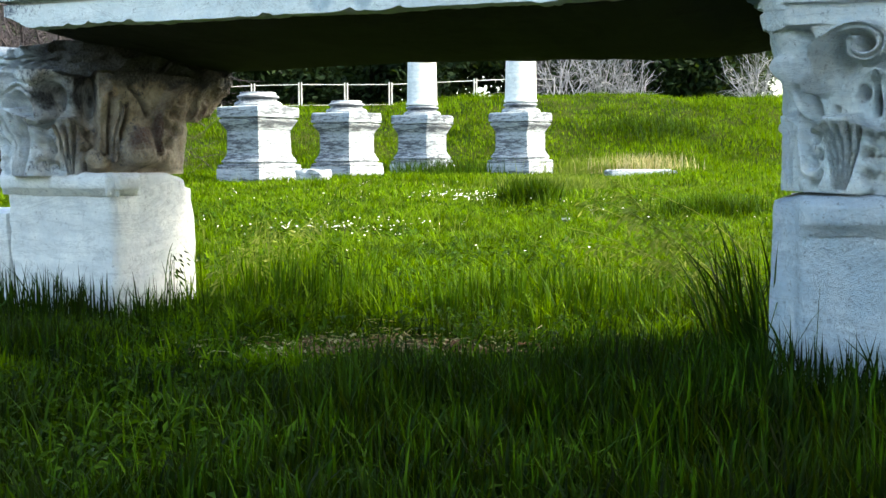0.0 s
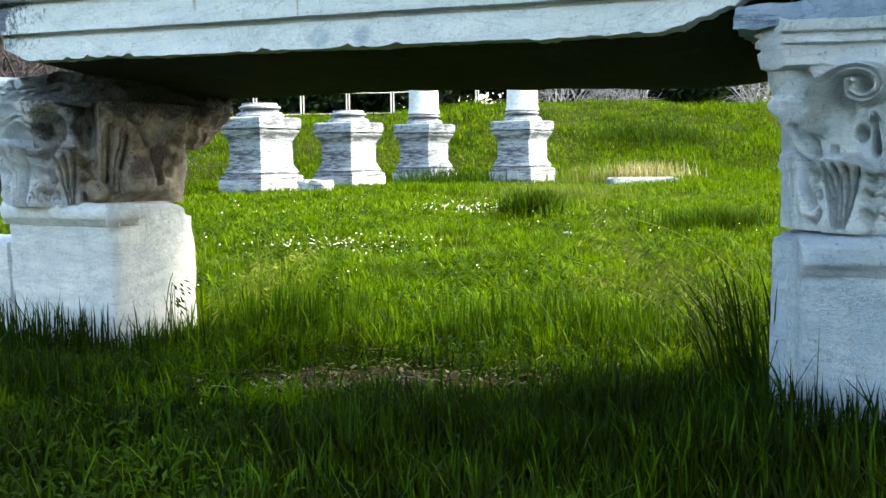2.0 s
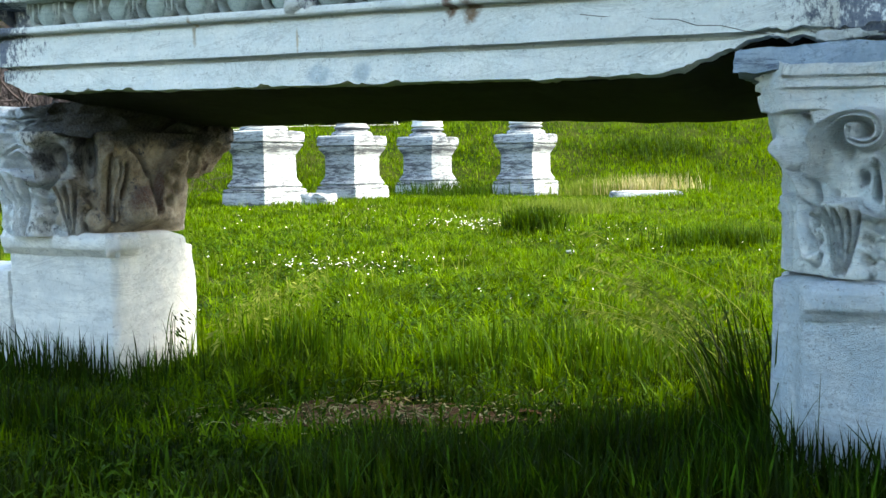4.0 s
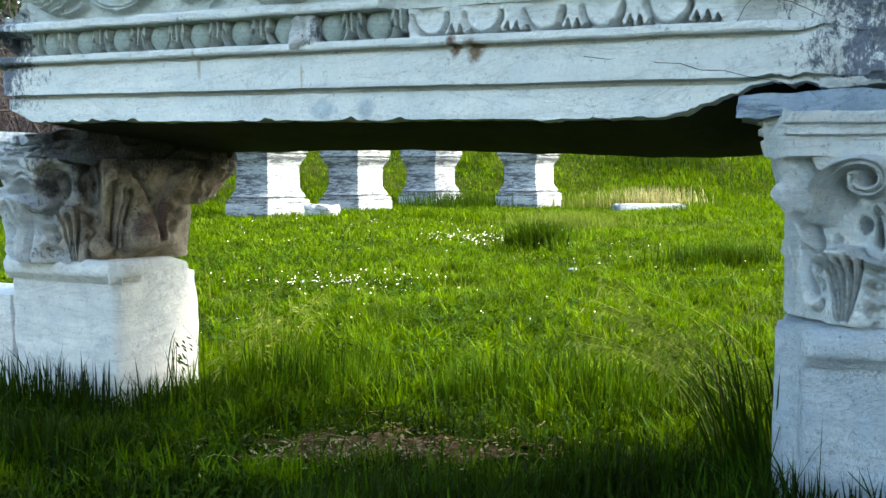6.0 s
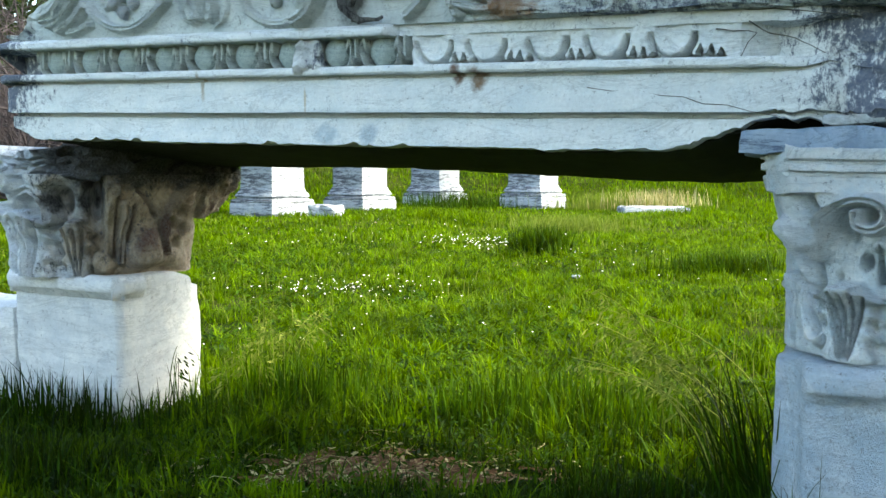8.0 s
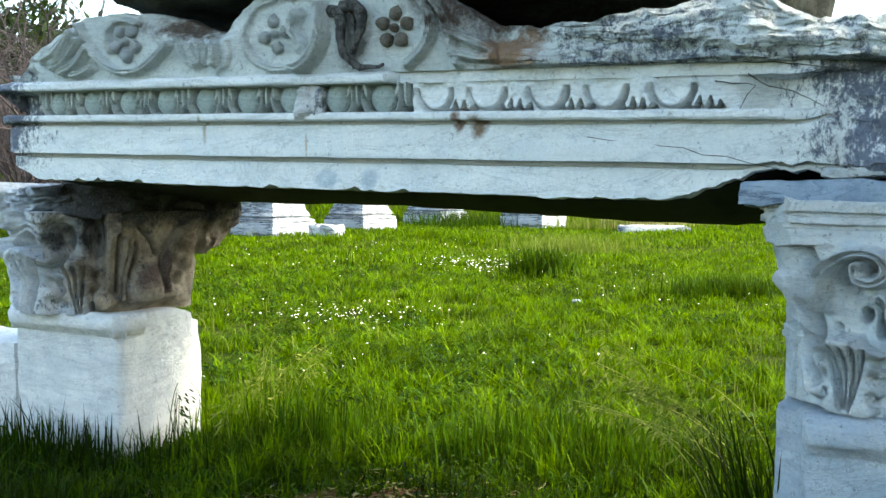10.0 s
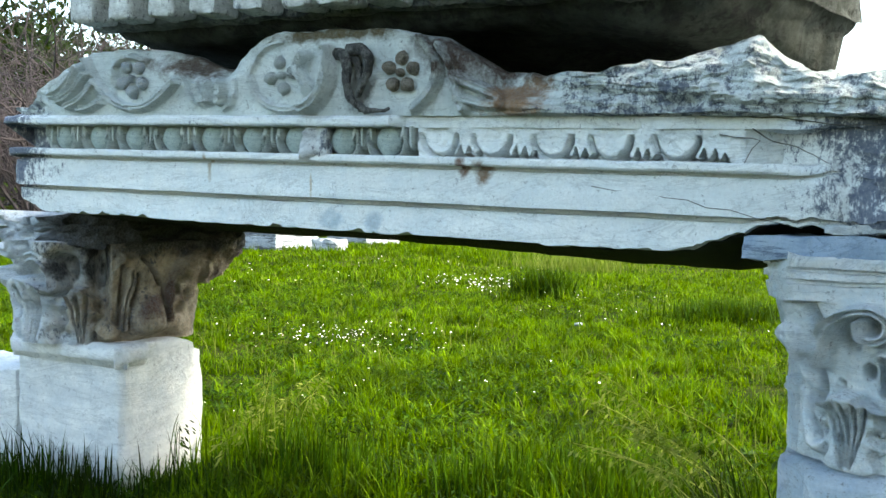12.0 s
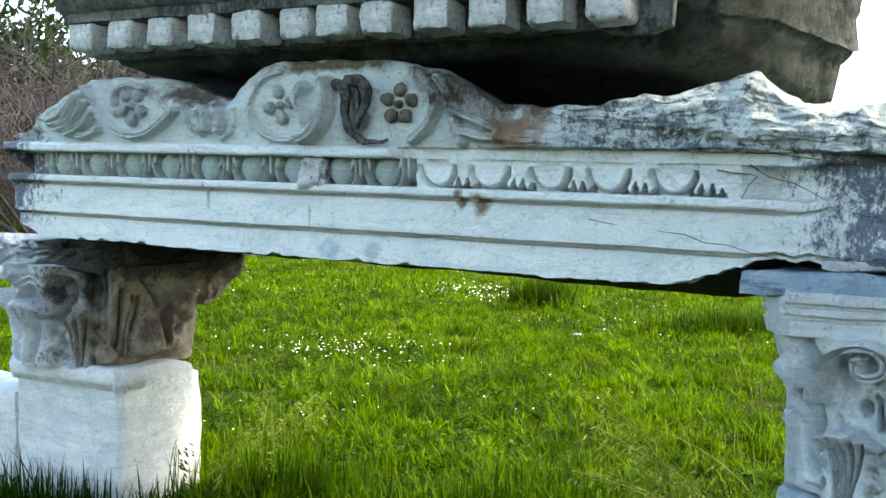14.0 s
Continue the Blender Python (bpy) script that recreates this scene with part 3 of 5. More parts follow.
def scroll(pts, radius, taper=None, mat=None):
    fine = []
    for a, c in zip(pts, pts[1:]):
        n = max(1, round((Vector(c) - Vector(a)).length / 0.012))
        fine += [Vector(a).lerp(Vector(c), i / n) for i in range(n)]
    fine.append(Vector(pts[-1]))
    for _ in range(3):
        fine = [fine[0]] + [(p + 2 * q + r) / 4 for p, q, r in zip(fine, fine[1:], fine[2:])] + [fine[-1]]
    bm = tube([(p.x, p.y, p.z + SLOPE * p.x) for p in fine], radius * 1.15, 8, (taper or radius) * 1.1)
    for v in bm.verts:
        v.co += Vector((lump(v.co, 30, 4), lump(v.co, 30, 14) * 0.6, lump(v.co, 30, 24))) * 0.005
    ob = smooth(part("scroll", bm, mat or STONE_FRIEZE, frieze), 70)
    return ob


scroll([(-0.394, -0.052, 1.575), (-0.360, -0.068, 1.572), (-0.338, -0.076, 1.54), (-0.345, -0.076, 1.49), (-0.332, -0.072, 1.435), (-0.284, -0.058, 1.404)], 0.017, 0.009, STONE_SOOT)
scroll([(-0.350, -0.056, 1.585), (-0.300, -0.072, 1.588), (-0.265, -0.076, 1.560), (-0.268, -0.074, 1.52), (-0.297, -0.070, 1.47), (-0.310, -0.062, 1.445)], 0.017, 0.009, STONE_SOOT)
scroll([(-0.330, -0.056, 1.56), (-0.305, -0.064, 1.54), (-0.312, -0.060, 1.50)], 0.012, 0.007, STONE_SOOT)
scroll([(-0.31, -0.052, 1.41), (-0.25, -0.060, 1.402), (-0.21, -0.052, 1.41)], 0.009, 0.005, STONE_SOOT)


def flower(u, z, size, mat, petals=5, turn=0.0):
    bm = ellipsoid((0, -0.012, 0), (0.16, 0.14, 0.16), 10, 7)
    for i in range(petals):
        q = 2 * math.pi * i / petals + turn
        e = ellipsoid((0, 0, 0), (0.27, 0.13, 0.25), 12, 8)
        for v in e.verts:
            v.co += Vector((lump(v.co + Vector((i, 0, 0)), 4, i), 0.4 * lump(v.co, 5, i + 9), lump(v.co, 4, i + 5))) * 0.05
        e.transform(Matrix.Translation((0.52 * math.cos(q), 0.0, 0.52 * math.sin(q))) @ Matrix.Rotation(-q, 4, "Y"))
        me = bpy.data.meshes.new("petal")
        e.to_mesh(me)
        e.free()
        bm.from_mesh(me)
        bpy.data.meshes.remove(me)
    ob = smooth(part("flower", bm, mat, frieze, "carved five-petalled rosette"), 70)
    ob.matrix_basis = pose(u, -0.050, z + SLOPE * u) @ Matrix.Diagonal((size, size * 2.0, size, 1))


flower(-1.225, 1.515, 0.088, STONE_CAP, 5, 0.9)
flower(-0.60, 1.515, 0.080, STONE_FRIEZE, 4, 1.75)
flower(-0.172, 1.515, 0.082, STONE_BROWN, 5, 1.5)

for pts in ([(0.50, 1.398), (0.72, 1.396), (0.90, 1.386), (1.02, 1.372), (1.14, 1.372)], [(0.74, 1.345), (0.80, 1.338), (0.84, 1.332), (0.82, 1.31), (0.80, 1.27)], [(0.82, 1.36), (0.87, 1.33), (0.93, 1.315), (1.0, 1.28)]):
    part("crack", tube([(u, -0.014 - 0.010 * (u < 0.7) + 0.02 * ease(u, 0.9, 1.1), z + SLOPE * u + 0.004 * lump((u, z, 0), 30, 2)) for u, z in fill_open(pts, 0.02)], 0.0020, 5, 0.0010), STONE_SOOT, architrave, "dark crack along a bed of the stone")
crack = [(0.40, 1.205), (0.47, 1.195), (0.53, 1.198), (0.60, 1.182), (0.66, 1.178), (0.71, 1.160), (0.77, 1.157), (0.83, 1.140), (0.90, 1.128)]
part("crack", tube([(u, -0.0015, z + SLOPE * u) for u, z in crack], 0.0014, 4, 0.001), STONE_SOOT, architrave, "thin dark crack")

STONE_DENTIL = marble("dentil_marble", (0.84, 0.86, 0.84), (0.50, 0.52, 0.50), (0.03, 0.035, 0.04), 0.545, (0.30, 0.24, 0.17), 0.58, 1.0)

# ---- the cornice block above, with its dentils ----
cornice = empty_at("cornice_block", BEAM, "rough dark marble cornice block with dentils lying on the frieze", "cornice")


def cornice_shape(p):
    u, y, z = p
    o = -y
    tilt = 0.02 * u
    if u > 0.3:                            # the broken end runs obliquely back, rounded
        lim = 0.65 + (0.13 - o) * 0.335
        u = 0.3 + (u - 0.3) * (lim - 0.3) / 0.8
        k = ease(u, lim - 0.30, lim)
        if z < 1.75:
            z += -0.02 * ease(u, 0.3, 0.7) + 0.07 * k * k
        y += 0.10 * k * ease(o, -0.4, 0.13)
    if z < 1.70:
        z -= 0.10 * ease(-o, 0.15, 0.9)
    return u, y, z - tilt * 0.6


smooth(part("cornice_body", block(-1.43, 1.10, -0.02, 0.95, 1.655, 2.16, 0.025, 0.024, 3.0, 7, 0.13, cornice_shape, 0.10), STONE_MOSS_SHADED, cornice, "rough dark mossy body of the block, darkened for the shade beneath"), 50)


def cornice_bands():
    rings = []
    prof = [(-0.02, 1.700), (0.02, 1.704), (0.03, 1.710), (0.03, 1.795), (0.150, 1.800), (0.155, 1.83), (0.17, 1.836), (0.19, 1.86), (0.20, 1.885), (0.27, 1.90), (0.28, 1.95), (0.31, 2.0), (0.36, 2.06), (0.36, 2.16), (0.0, 2.16)]
    prof = fill(prof, 0.04)
    for i in range(90):
        u = -1.44 + 2.06 * i / 89
        ring = []
        for o, z in prof:
            wear = ease(u, 0.35, 0.62) * 0.5 * o
            p = Vector((u, -(o - wear), z - 0.012 * u))
            p += Vector((0, lump(p, 8, 3), lump(p, 8, 19))) * (0.006 + 0.02 * ease(u, 0.3, 0.6))
            ring.append(p)
        rings.append(ring)
    return loft(rings)


front = smooth(part("moulded_front", cornice_bands(), STONE_CORNICE, cornice, "moulded front of the cornice"), 40)
DENTS = [-1.36 + 0.1755 * i for i in range(6)] + [-0.345, -0.193, -0.019, 0.150, 0.316, 0.480]
for i, u in enumerate(DENTS):
    d = smooth(part("dentil", block(-0.054, 0.054, -0.10, 0.02, -0.040, 0.05, 0.0125, 0.006, 12, i * 3.1, 0.012), STONE_DENTIL, front), 45)
    d.matrix_basis = pose(u, -0.055, 1.748 - 0.012 * u)


# ---- capitals ----
def soft(x, a, b):
    t = np.clip((x - a) / (b - a), 0, 1)
    return t * t * (3 - 2 * t)


def ridge(A, Z, pts, width, amp):
    """A rounded band with a drilled line along its middle."""
    d = to_lines(A, Z, rounded(pts))
    return amp * np.exp(-(d / width) ** 4) - 0.40 * amp * np.exp(-(d / (width * 0.28)) ** 2)


def groove(A, Z, pts, width, depth):
    d = to_lines(A, Z, rounded(pts, 2))
    return -depth * np.exp(-(d / width) ** 2)


def hollow(A, Z, a, z, ra, rz, depth):
    return -depth * np.exp(-(((A - a) / ra) ** 2 + ((Z - z) / rz) ** 2) ** 1.5)


def acanthus(A, Z, a, z0, z1, half, amp, cuts=4, depth=0.030):
    """An upright leaf: where it lies, its height with a curled tip, and the grooves and drilled eyes cut into it."""
    t = np.clip((Z - z0) / (z1 - z0), 0, 1)
    d = (A - a) / half
    outline = (0.62 + 0.45 * np.sin(np.pi * np.clip(0.12 + 0.72 * t, 0, 1))) * (1 + 0.16 * np.sin(t * 4 * 2 * np.pi)) * (1 - 0.5 * soft(t, 0.8, 1.0))
    inside = soft(outline - np.abs(d), -0.03, 0.14) * (1 - soft(Z, z1 - 0.006, z1 + 0.010)) * soft(Z, z0 - 0.03, z0 + 0.01)
    body = amp * (0.65 + 0.75 * soft(t, 0.45, 1.0) ** 1.5 - 0.25 * d * d)
    fanned = d / (0.22 + 0.85 * t)
    lines = sum(np.exp(-((fanned - (i - (cuts - 1) / 2) * 1.5 / cuts) / 0.078) ** 2) for i in range(cuts))
    cut = depth * np.clip(lines, 0, 1) * soft(t, 0.02, 0.12) * (1 - soft(t, 0.78, 0.95)) * inside
    eyes = sum(np.exp(-((np.abs(d) - 0.80) / 0.13) ** 2 - ((t - c) / 0.055) ** 2) for c in (0.25, 0.50, 0.74))
    return inside * body, -cut - 0.55 * depth * np.clip(eyes, 0, 1)


def sharp_carving(A, Z):
    """The better kept capital: helices over a plain bell, a fluted stalk, leaves at the foot."""
    up, down = np.zeros(A.shape), np.zeros(A.shape)
    for B in (A, 0.06 - A):
        up = np.maximum(up, ridge(B, Z, [(-0.195, 0.215), (-0.182, 0.265), (-0.156, 0.325), (-0.096, 0.364), (-0.046, 0.352), (-0.034, 0.308), (-0.064, 0.282), (-0.100, 0.295), (-0.096, 0.325)], 0.014, 0.048))
        up = np.maximum(up, 0.032 * np.exp(-(to_lines(B, Z, [(-0.276, 0.27), (-0.245, 0.13), (-0.215, 0.02)]) / 0.034) ** 4))
        up = np.maximum(up, ridge(B, Z, [(-0.05, 0.25), (-0.022, 0.20), (-0.018, 0.13)], 0.018, 0.042))
        down += groove(B, Z, [(-0.222, 0.375), (-0.200, 0.315), (-0.193, 0.27)], 0.013, 0.040) + hollow(B, Z, -0.128, 0.290, 0.020, 0.045, 0.036) + hollow(B, Z, -0.015, 0.34, 0.014, 0.035, 0.04) + hollow(B, Z, -0.072, 0.322, 0.014, 0.012, 0.03)
        down += groove(B, Z, [(-0.295, 0.225), (-0.255, 0.14), (-0.208, 0.03)], 0.012, 0.055) + groove(B, Z, [(-0.240, 0.215), (-0.222, 0.175), (-0.226, 0.115)], 0.012, 0.055) + groove(B, Z, [(-0.265, 0.20), (-0.235, 0.11)], 0.006, 0.022)
        down += hollow(B, Z, -0.088, 0.205, 0.014, 0.018, 0.045) + groove(B, Z, [(-0.050, 0.23), (-0.045, 0.16)], 0.010, 0.040) + hollow(B, Z, -0.165, 0.165, 0.010, 0.012, 0.020)
    for a, top, half, amp, cuts, depth in ((-0.122, 0.150, 0.076, 0.046, 5, 0.052), (-0.330, 0.16, 0.062, 0.015, 3, 0.022), (0.050, 0.15, 0.078, 0.040, 4, 0.048), (0.27, 0.15, 0.075, 0.036, 4, 0.04)):
        leaf, cuts_in = acanthus(A, Z, a, -0.04, top, half, amp, cuts, depth)
        up = np.maximum(up, leaf)
        down += cuts_in
    return up + down


def worn_carving(A, Z):
    """The eaten capital: heavy lumps and deep cavities on the weather side, shallow fluting on the other."""
    up, down = np.zeros(A.shape), np.zeros(A.shape)
    for a, top, half, amp, cuts, depth in ((-0.045, 0.275, 0.130, 0.050, 4, 0.050), (0.188, 0.235, 0.070, 0.045, 3, 0.050), (-0.30, 0.30, 0.12, 0.045, 4, 0.045)):
        leaf, cuts_in = acanthus(A, Z, a, -0.02, top, half, amp, cuts, depth)
        up = np.maximum(up, leaf)
        down += cuts_in
    up = np.maximum(up, 0.060 * np.exp(-(((A - 0.065) / 0.105) ** 2 + ((Z - 0.420) / 0.070) ** 2) ** 2))
    up = np.maximum(up, ridge(A, Z, [(0.10, 0.24), (0.085, 0.32), (0.02, 0.37), (-0.06, 0.35), (-0.10, 0.30)], 0.026, 0.055))
    up = np.maximum(up, ridge(A, Z, [(-0.12, 0.42), (-0.16, 0.36), (-0.22, 0.38)], 0.03, 0.05))
    up = np.maximum(up, 0.055 * np.exp(-(((A - 0.290) / 0.045) ** 2 + ((Z - 0.060) / 0.045) ** 2) ** 2))
    # the sheltered side
    up = np.maximum(up, ridge(A, Z, [(0.335, 0.36), (0.325, 0.22), (0.32, 0.06)], 0.030, 0.028))
    up = np.maximum(up, ridge(A, Z, [(0.385, 0.30), (0.395, 0.26), (0.372, 0.18), (0.36, 0.07)], 0.022, 0.028))
    up = np.maximum(up, 0.045 * np.exp(-(((A - 0.475) / 0.10) ** 2 + ((Z - 0.105) / 0.095) ** 2) ** 2))
    up = np.maximum(up, ridge(A, Z, [(0.575, 0.10), (0.575, 0.22), (0.62, 0.32), (0.72, 0.38)], 0.022, 0.035))
    for a, z, ra, rz, depth in ((0.135, 0.320, 0.034, 0.050, 0.10), (0.262, 0.335, 0.034, 0.100, 0.11), (0.125, 0.20, 0.014, 0.04, 0.05), (-0.13, 0.30, 0.03, 0.03, 0.06), (-0.07, 0.40, 0.04, 0.018, 0.05), (0.00, 0.30, 0.03, 0.018, 0.04), (0.10, 0.10, 0.018, 0.05, 0.04), (0.55, 0.01, 0.14, 0.035, 0.05)):
        down += hollow(A, Z, a, z, ra, rz, depth)
    for pts in ([(0.350, 0.33), (0.345, 0.20), (0.338, 0.09)], [(0.425, 0.29), (0.410, 0.22), (0.395, 0.16)], [(0.564, 0.23), (0.548, 0.16), (0.545, 0.09)], [(0.605, 0.26), (0.595, 0.17), (0.60, 0.10)], [(0.44, 0.36), (0.50, 0.31), (0.53, 0.25)]):
        down += groove(A, Z, pts, 0.009, 0.036)
    for a, z in ((0.645, 0.215), (0.70, 0.265), (0.735, 0.325), (0.665, 0.130), (0.72, 0.185)):
        down += hollow(A, Z, a, z, 0.026, 0.022, 0.055)
    return up + down


def capital(m, label, seed, rough, mats, carve, broken=None, w=0.36, h=0.475, r0=0.285, worn=1.0, depth=1.6, fine=(520, 150)):
    """A weathered Corinthian capital, its base centred on the pose m: the carved bell and the abacus."""
    ob = empty_at("corinthian_capital", m, label, "capital", "capitals under the entablature")
    cols, rows = fine
    th = np.linspace(0, 2 * np.pi, cols, endpoint=False)
    top = 0.80 * h
    zz = np.linspace(0, top, rows)
    T, Z = np.meshgrid(th, zz)
    reach = r0 + 0.02
    relief = carve(((T + 1.5 * np.pi) % (2 * np.pi) - np.pi) * reach, Z) * depth - 0.3 * (depth - 1) * 0.05
    rings = []
    for j in range(rows):
        t = zz[j] / top
        r = r0 - 0.008 + 0.012 * t + (w - r0 - 0.035) * ease(t, 0.55, 1.0) ** 1.5
        ring = []
        for i in range(cols):
            c, s = math.cos(th[i]), math.sin(th[i])
            sq = (abs(c) ** 6 + abs(s) ** 6) ** (-1 / 6)
            rr = r * (1 + (sq - 1) * 0.85 * ease(t, 0.35, 1.0)) + relief[j, i]
            p = Vector((rr * c, rr * s, zz[j]))
            k = lump(p, 7, seed) * rough + lump(p, 26, seed + 3) * rough * 0.28
            p = p + Vector((c, s, 0)) * k
            ring.append(broken(p) if broken else p)
        rings.append(ring)
    smooth(part("carved_bell", loft(rings), mats[0], ob, "bell carved with acanthus leaves and helices"), 75)
    rings = []
    for z, k in ((0.775, 0.84), (0.785, 0.90), (0.79, 0.955), (0.84, 0.965), (0.865, 0.97), (0.87, 0.925), (0.885, 0.925), (0.895, 0.985), (0.925, 0.99), (0.93, 0.945), (0.94, 0.95), (0.95, 1.0), (0.985, 1.005), (1.0, 0.99)):
        ring = []
        for i in range(200):
            q = i / 200 * 4
            side, s = int(q), (q - int(q)) * 2 - 1
            x, y = s * w * 1.06, -w * 1.04 + 0.050 * (1 - s * s)
            if abs(s) > 0.9:
                y += 0.6 * (abs(s) - 0.9) * w
            p = Matrix.Rotation(side * math.pi / 2, 4, "Z") @ Vector((x * k, y * k, z * h))
            p += Vector((lump(p, 9, seed + 2), lump(p, 9, seed + 7), lump(p, 9, seed + 8) * 0.4)) * rough * worn
            ring.append(broken(p) if broken else p)
        rings.append(ring)
    smooth(part("abacus", loft(rings), mats[1], ob, "moulded square top of the capital"), 40)
    return ob


def right_break(p):
    """The corner that is knocked off: one slanting fracture through the abacus down to the stalk."""
    n = Vector((-0.74, -0.63, -0.14)).normalized()
    d = (p - Vector((-0.250, -0.350, 0.405))).dot(n) + 0.014 * lump(p, 6, 31) + 0.004 * lump(p, 30, 5)
    if d > 0 and p.z > 0.235 and p.y < 0.14:
        p = p - n * d * ease(p.z, 0.235, 0.305)
    return p


def left_break(p):
    """The near corner under the beam is eaten away."""
    d = p.x * 0.62 - p.y * 0.62 - 0.385 + 0.04 * lump(p, 7, 12)
    if d > 0:
        p = p + Vector((-0.62, 0.62, 0)).normalized() * d * 0.9
    return p


capital(BEAM @ pose(1.185, 0.315, 0.503, -1.0, 1.0, 0), "white marble Corinthian capital with a broken corner, on a square pedestal", 3.0, 0.010, (STONE_CAP, STONE_CAP), lambda A, Z: sharp_carving(A, Z - 0.040), right_break, h=0.52, r0=0.312, w=0.37, depth=1.5, fine=(760, 190))
eaten = capital(BEAM @ pose(-2.050, 0.655, 0.525, 0, 0, 0), "eroded Corinthian capital, brown and grey, under the end of the beam", 17.0, 0.022, (STONE_PATINA, STONE_ABACUS_SHADED), worn_carving, left_break, h=0.53, r0=0.370, w=0.405, worn=3.2)
bm = block(-0.085, 0.085, -0.085, 0.085, -0.15, 0.075, 0.011, 0.042, 8, 2.0, 0.045, lambda p: (p.x + 0.4 * min(0, p.z), p.y + 0.4 * min(0, p.z), p.z))      # the corner volute that is left
bm.transform(Matrix.Translation((0.335, 0.315, 0.395)))
smooth(part("volute", bm, STONE_PATINA, eaten, "worn corner scroll"), 70)


# ---- the two pedestals ----
def pedestal(m, label, broken, mat, seed, width=0.61, h=0.535, front=True):
    ob = empty_at("pedestal", m, label, "pedestal", "pedestals under the capitals")
    hw = width / 2

    def shape(p):
        return broken(p) if broken else p

    smooth(part("die", block(-hw, hw, -hw, hw, -0.16, h, 0.02, 0.006, 5, seed, 0.016, shape), mat, ob), 40)
    return ob


def left_ped_break(p):
    # the top rear corner of the side is worn down
    d = p.x - p.y - 0.585                  # the corner is taken off in a narrow flat
    if d > 0:
        p = p + Vector((-0.5, 0.5, 0)) * d
    k = ease(p.y, -0.02, 0.3) * ease(p.z, 0.30, 0.53) * ease(p.x, 0.0, 0.3)
    p = p + Vector((-0.02 * k, 0, -0.075 * k))
    if p.y > 0.12:
        p.y = 0.12 + (p.y - 0.12) * 0.35
    return p


def right_ped_break(p):
    d = -p.x - p.y - 0.50                  # the exposed corner is rounded by wear
    if d > 0:
        p = p + Vector((0.5, 0.5, 0)) * d * 0.8
    k = 1 - ease(p.x, -0.305, -0.20)
    f = 1 - ease(p.y, -0.31, -0.12)
    p = p + Vector((0.07 * k * f * (0.5 + 0.5 * math.sin(p.z * 5)), 0.05 * k * f, -0.02 * k))
    return p


def ped_cap(ob, x0, x1, y0, z, seed, mat):
    """The rounded moulding along the top of a pedestal's front."""
    rings = []
    prof = [(0.0, -0.088), (0.010, -0.084), (0.016, -0.070), (0.036, -0.058), (0.041, -0.052), (0.043, -0.018), (0.038, -0.008), (0.012, 0.008), (0.0, 0.009), (-0.03, 0.002), (-0.03, -0.06)]
    n = max(8, int((x1 - x0) / 0.012))
    for i in range(n + 1):
        x = x0 + (x1 - x0) * i / n
        e = min(1, (i + 0.4) / 3, (n - i + 0.4) / 2)
        ring = []
        for o, dz in prof:
            p = Vector((x, y0 - o * e, z + dz))
            p += Vector((0, lump(p, 11, seed), lump(p, 11, seed + 6))) * 0.005
            ring.append(p)
        rings.append(ring)
    return smooth(part("cap_moulding", loft(rings), mat, ob), 50)


ped_left = pedestal(BEAM @ pose(-1.985, 0.655, 0.0), "square white marble pedestal with a worn moulding, standing in grass", left_ped_break, STONE_PED, 5.0)
ped_cap(ped_left, -0.335, 0.335, -0.305, 0.53, 3.0, STONE_PED)
ped_cap(ped_left, -0.345, -0.17, -0.305, 0.53, 6.0, STONE_PED).matrix_basis = pose(0, 0, 0, 0, 0, 90)
ped_right = pedestal(BEAM @ pose(1.185, 0.315, 0.0), "bluish white marble pedestal with chipped edge and broken moulding", right_ped_break, STONE_COLD, 9.0, h=0.505)
ped_cap(ped_right, -0.215, 0.34, -0.305, 0.492, 8.0, STONE_COLD)
blue = smooth(part("stone_block", block(-0.24, 0.24, -0.2, 0.2, -0.15, 0.36, 0.05, 0.012, 5, 4.0, 0.03), STONE_PED), 40)
blue.matrix_basis = BEAM @ pose(-2.66, 0.60, 0.0, 0, 0, 6)
tagged(blue, "pale bluish marble block beside the pedestal", "stone")
slab = smooth(part("bearing_slab", block(-0.37, 0.36, -0.36, 0.34, 0.0, 0.062, 0.0155, 0.010, 9, 2.0, 0.006), STONE_BLUE), 40)
slab.matrix_basis = BEAM @ pose(1.17, 0.35, 1.022, 0, -1.2, 0)
tagged(slab, "thin blue-grey stone slab between capital and beam", "slab")
chip = smooth(part("stone_wedge", block(-0.16, 0.16, -0.12, 0.12, 0.0, 0.022, 0.012, 0.006, 14, 6.0, 0.008), STONE_ROUGH), 40)
chip.matrix_basis = BEAM @ pose(1.15, 0.12, 1.088, 0, 0, 3)
tagged(chip, "small flat marble wedge on the slab", "stone")


# ---- the row of pedestals beyond the meadow ----
def square_rings(profile, seed, rough=0.012):
    rings = []
    for hw, z in profile:
        ring = []
        for side in range(4):
            for s in range(10):
                x = -1 + 2 * s / 10
                c = 1.0
                p = Matrix.Rotation(side * math.pi / 2, 4, "Z") @ Vector((x * hw, -hw, z))
                p += Vector((lump(p, 3.5, seed), lump(p, 3.5, seed + 4), lump(p, 3.5, seed + 9) * 0.5)) * rough
                ring.append(p)
        rings.append(ring)
    return rings


def round_rings(profile, seed, rough=0.008, n=36):
    return [[Vector((r * math.cos(2 * math.pi * i / n), r * math.sin(2 * math.pi * i / n), z)) * 1.0 + Vector((0, 0, 0)) + Vector((lump((r * math.cos(2 * math.pi * i / n), r * math.sin(2 * math.pi * i / n), z), 4, seed), lump((i, z, r), 2, seed), 0)) * rough for i in range(n)] for r, z in profile]


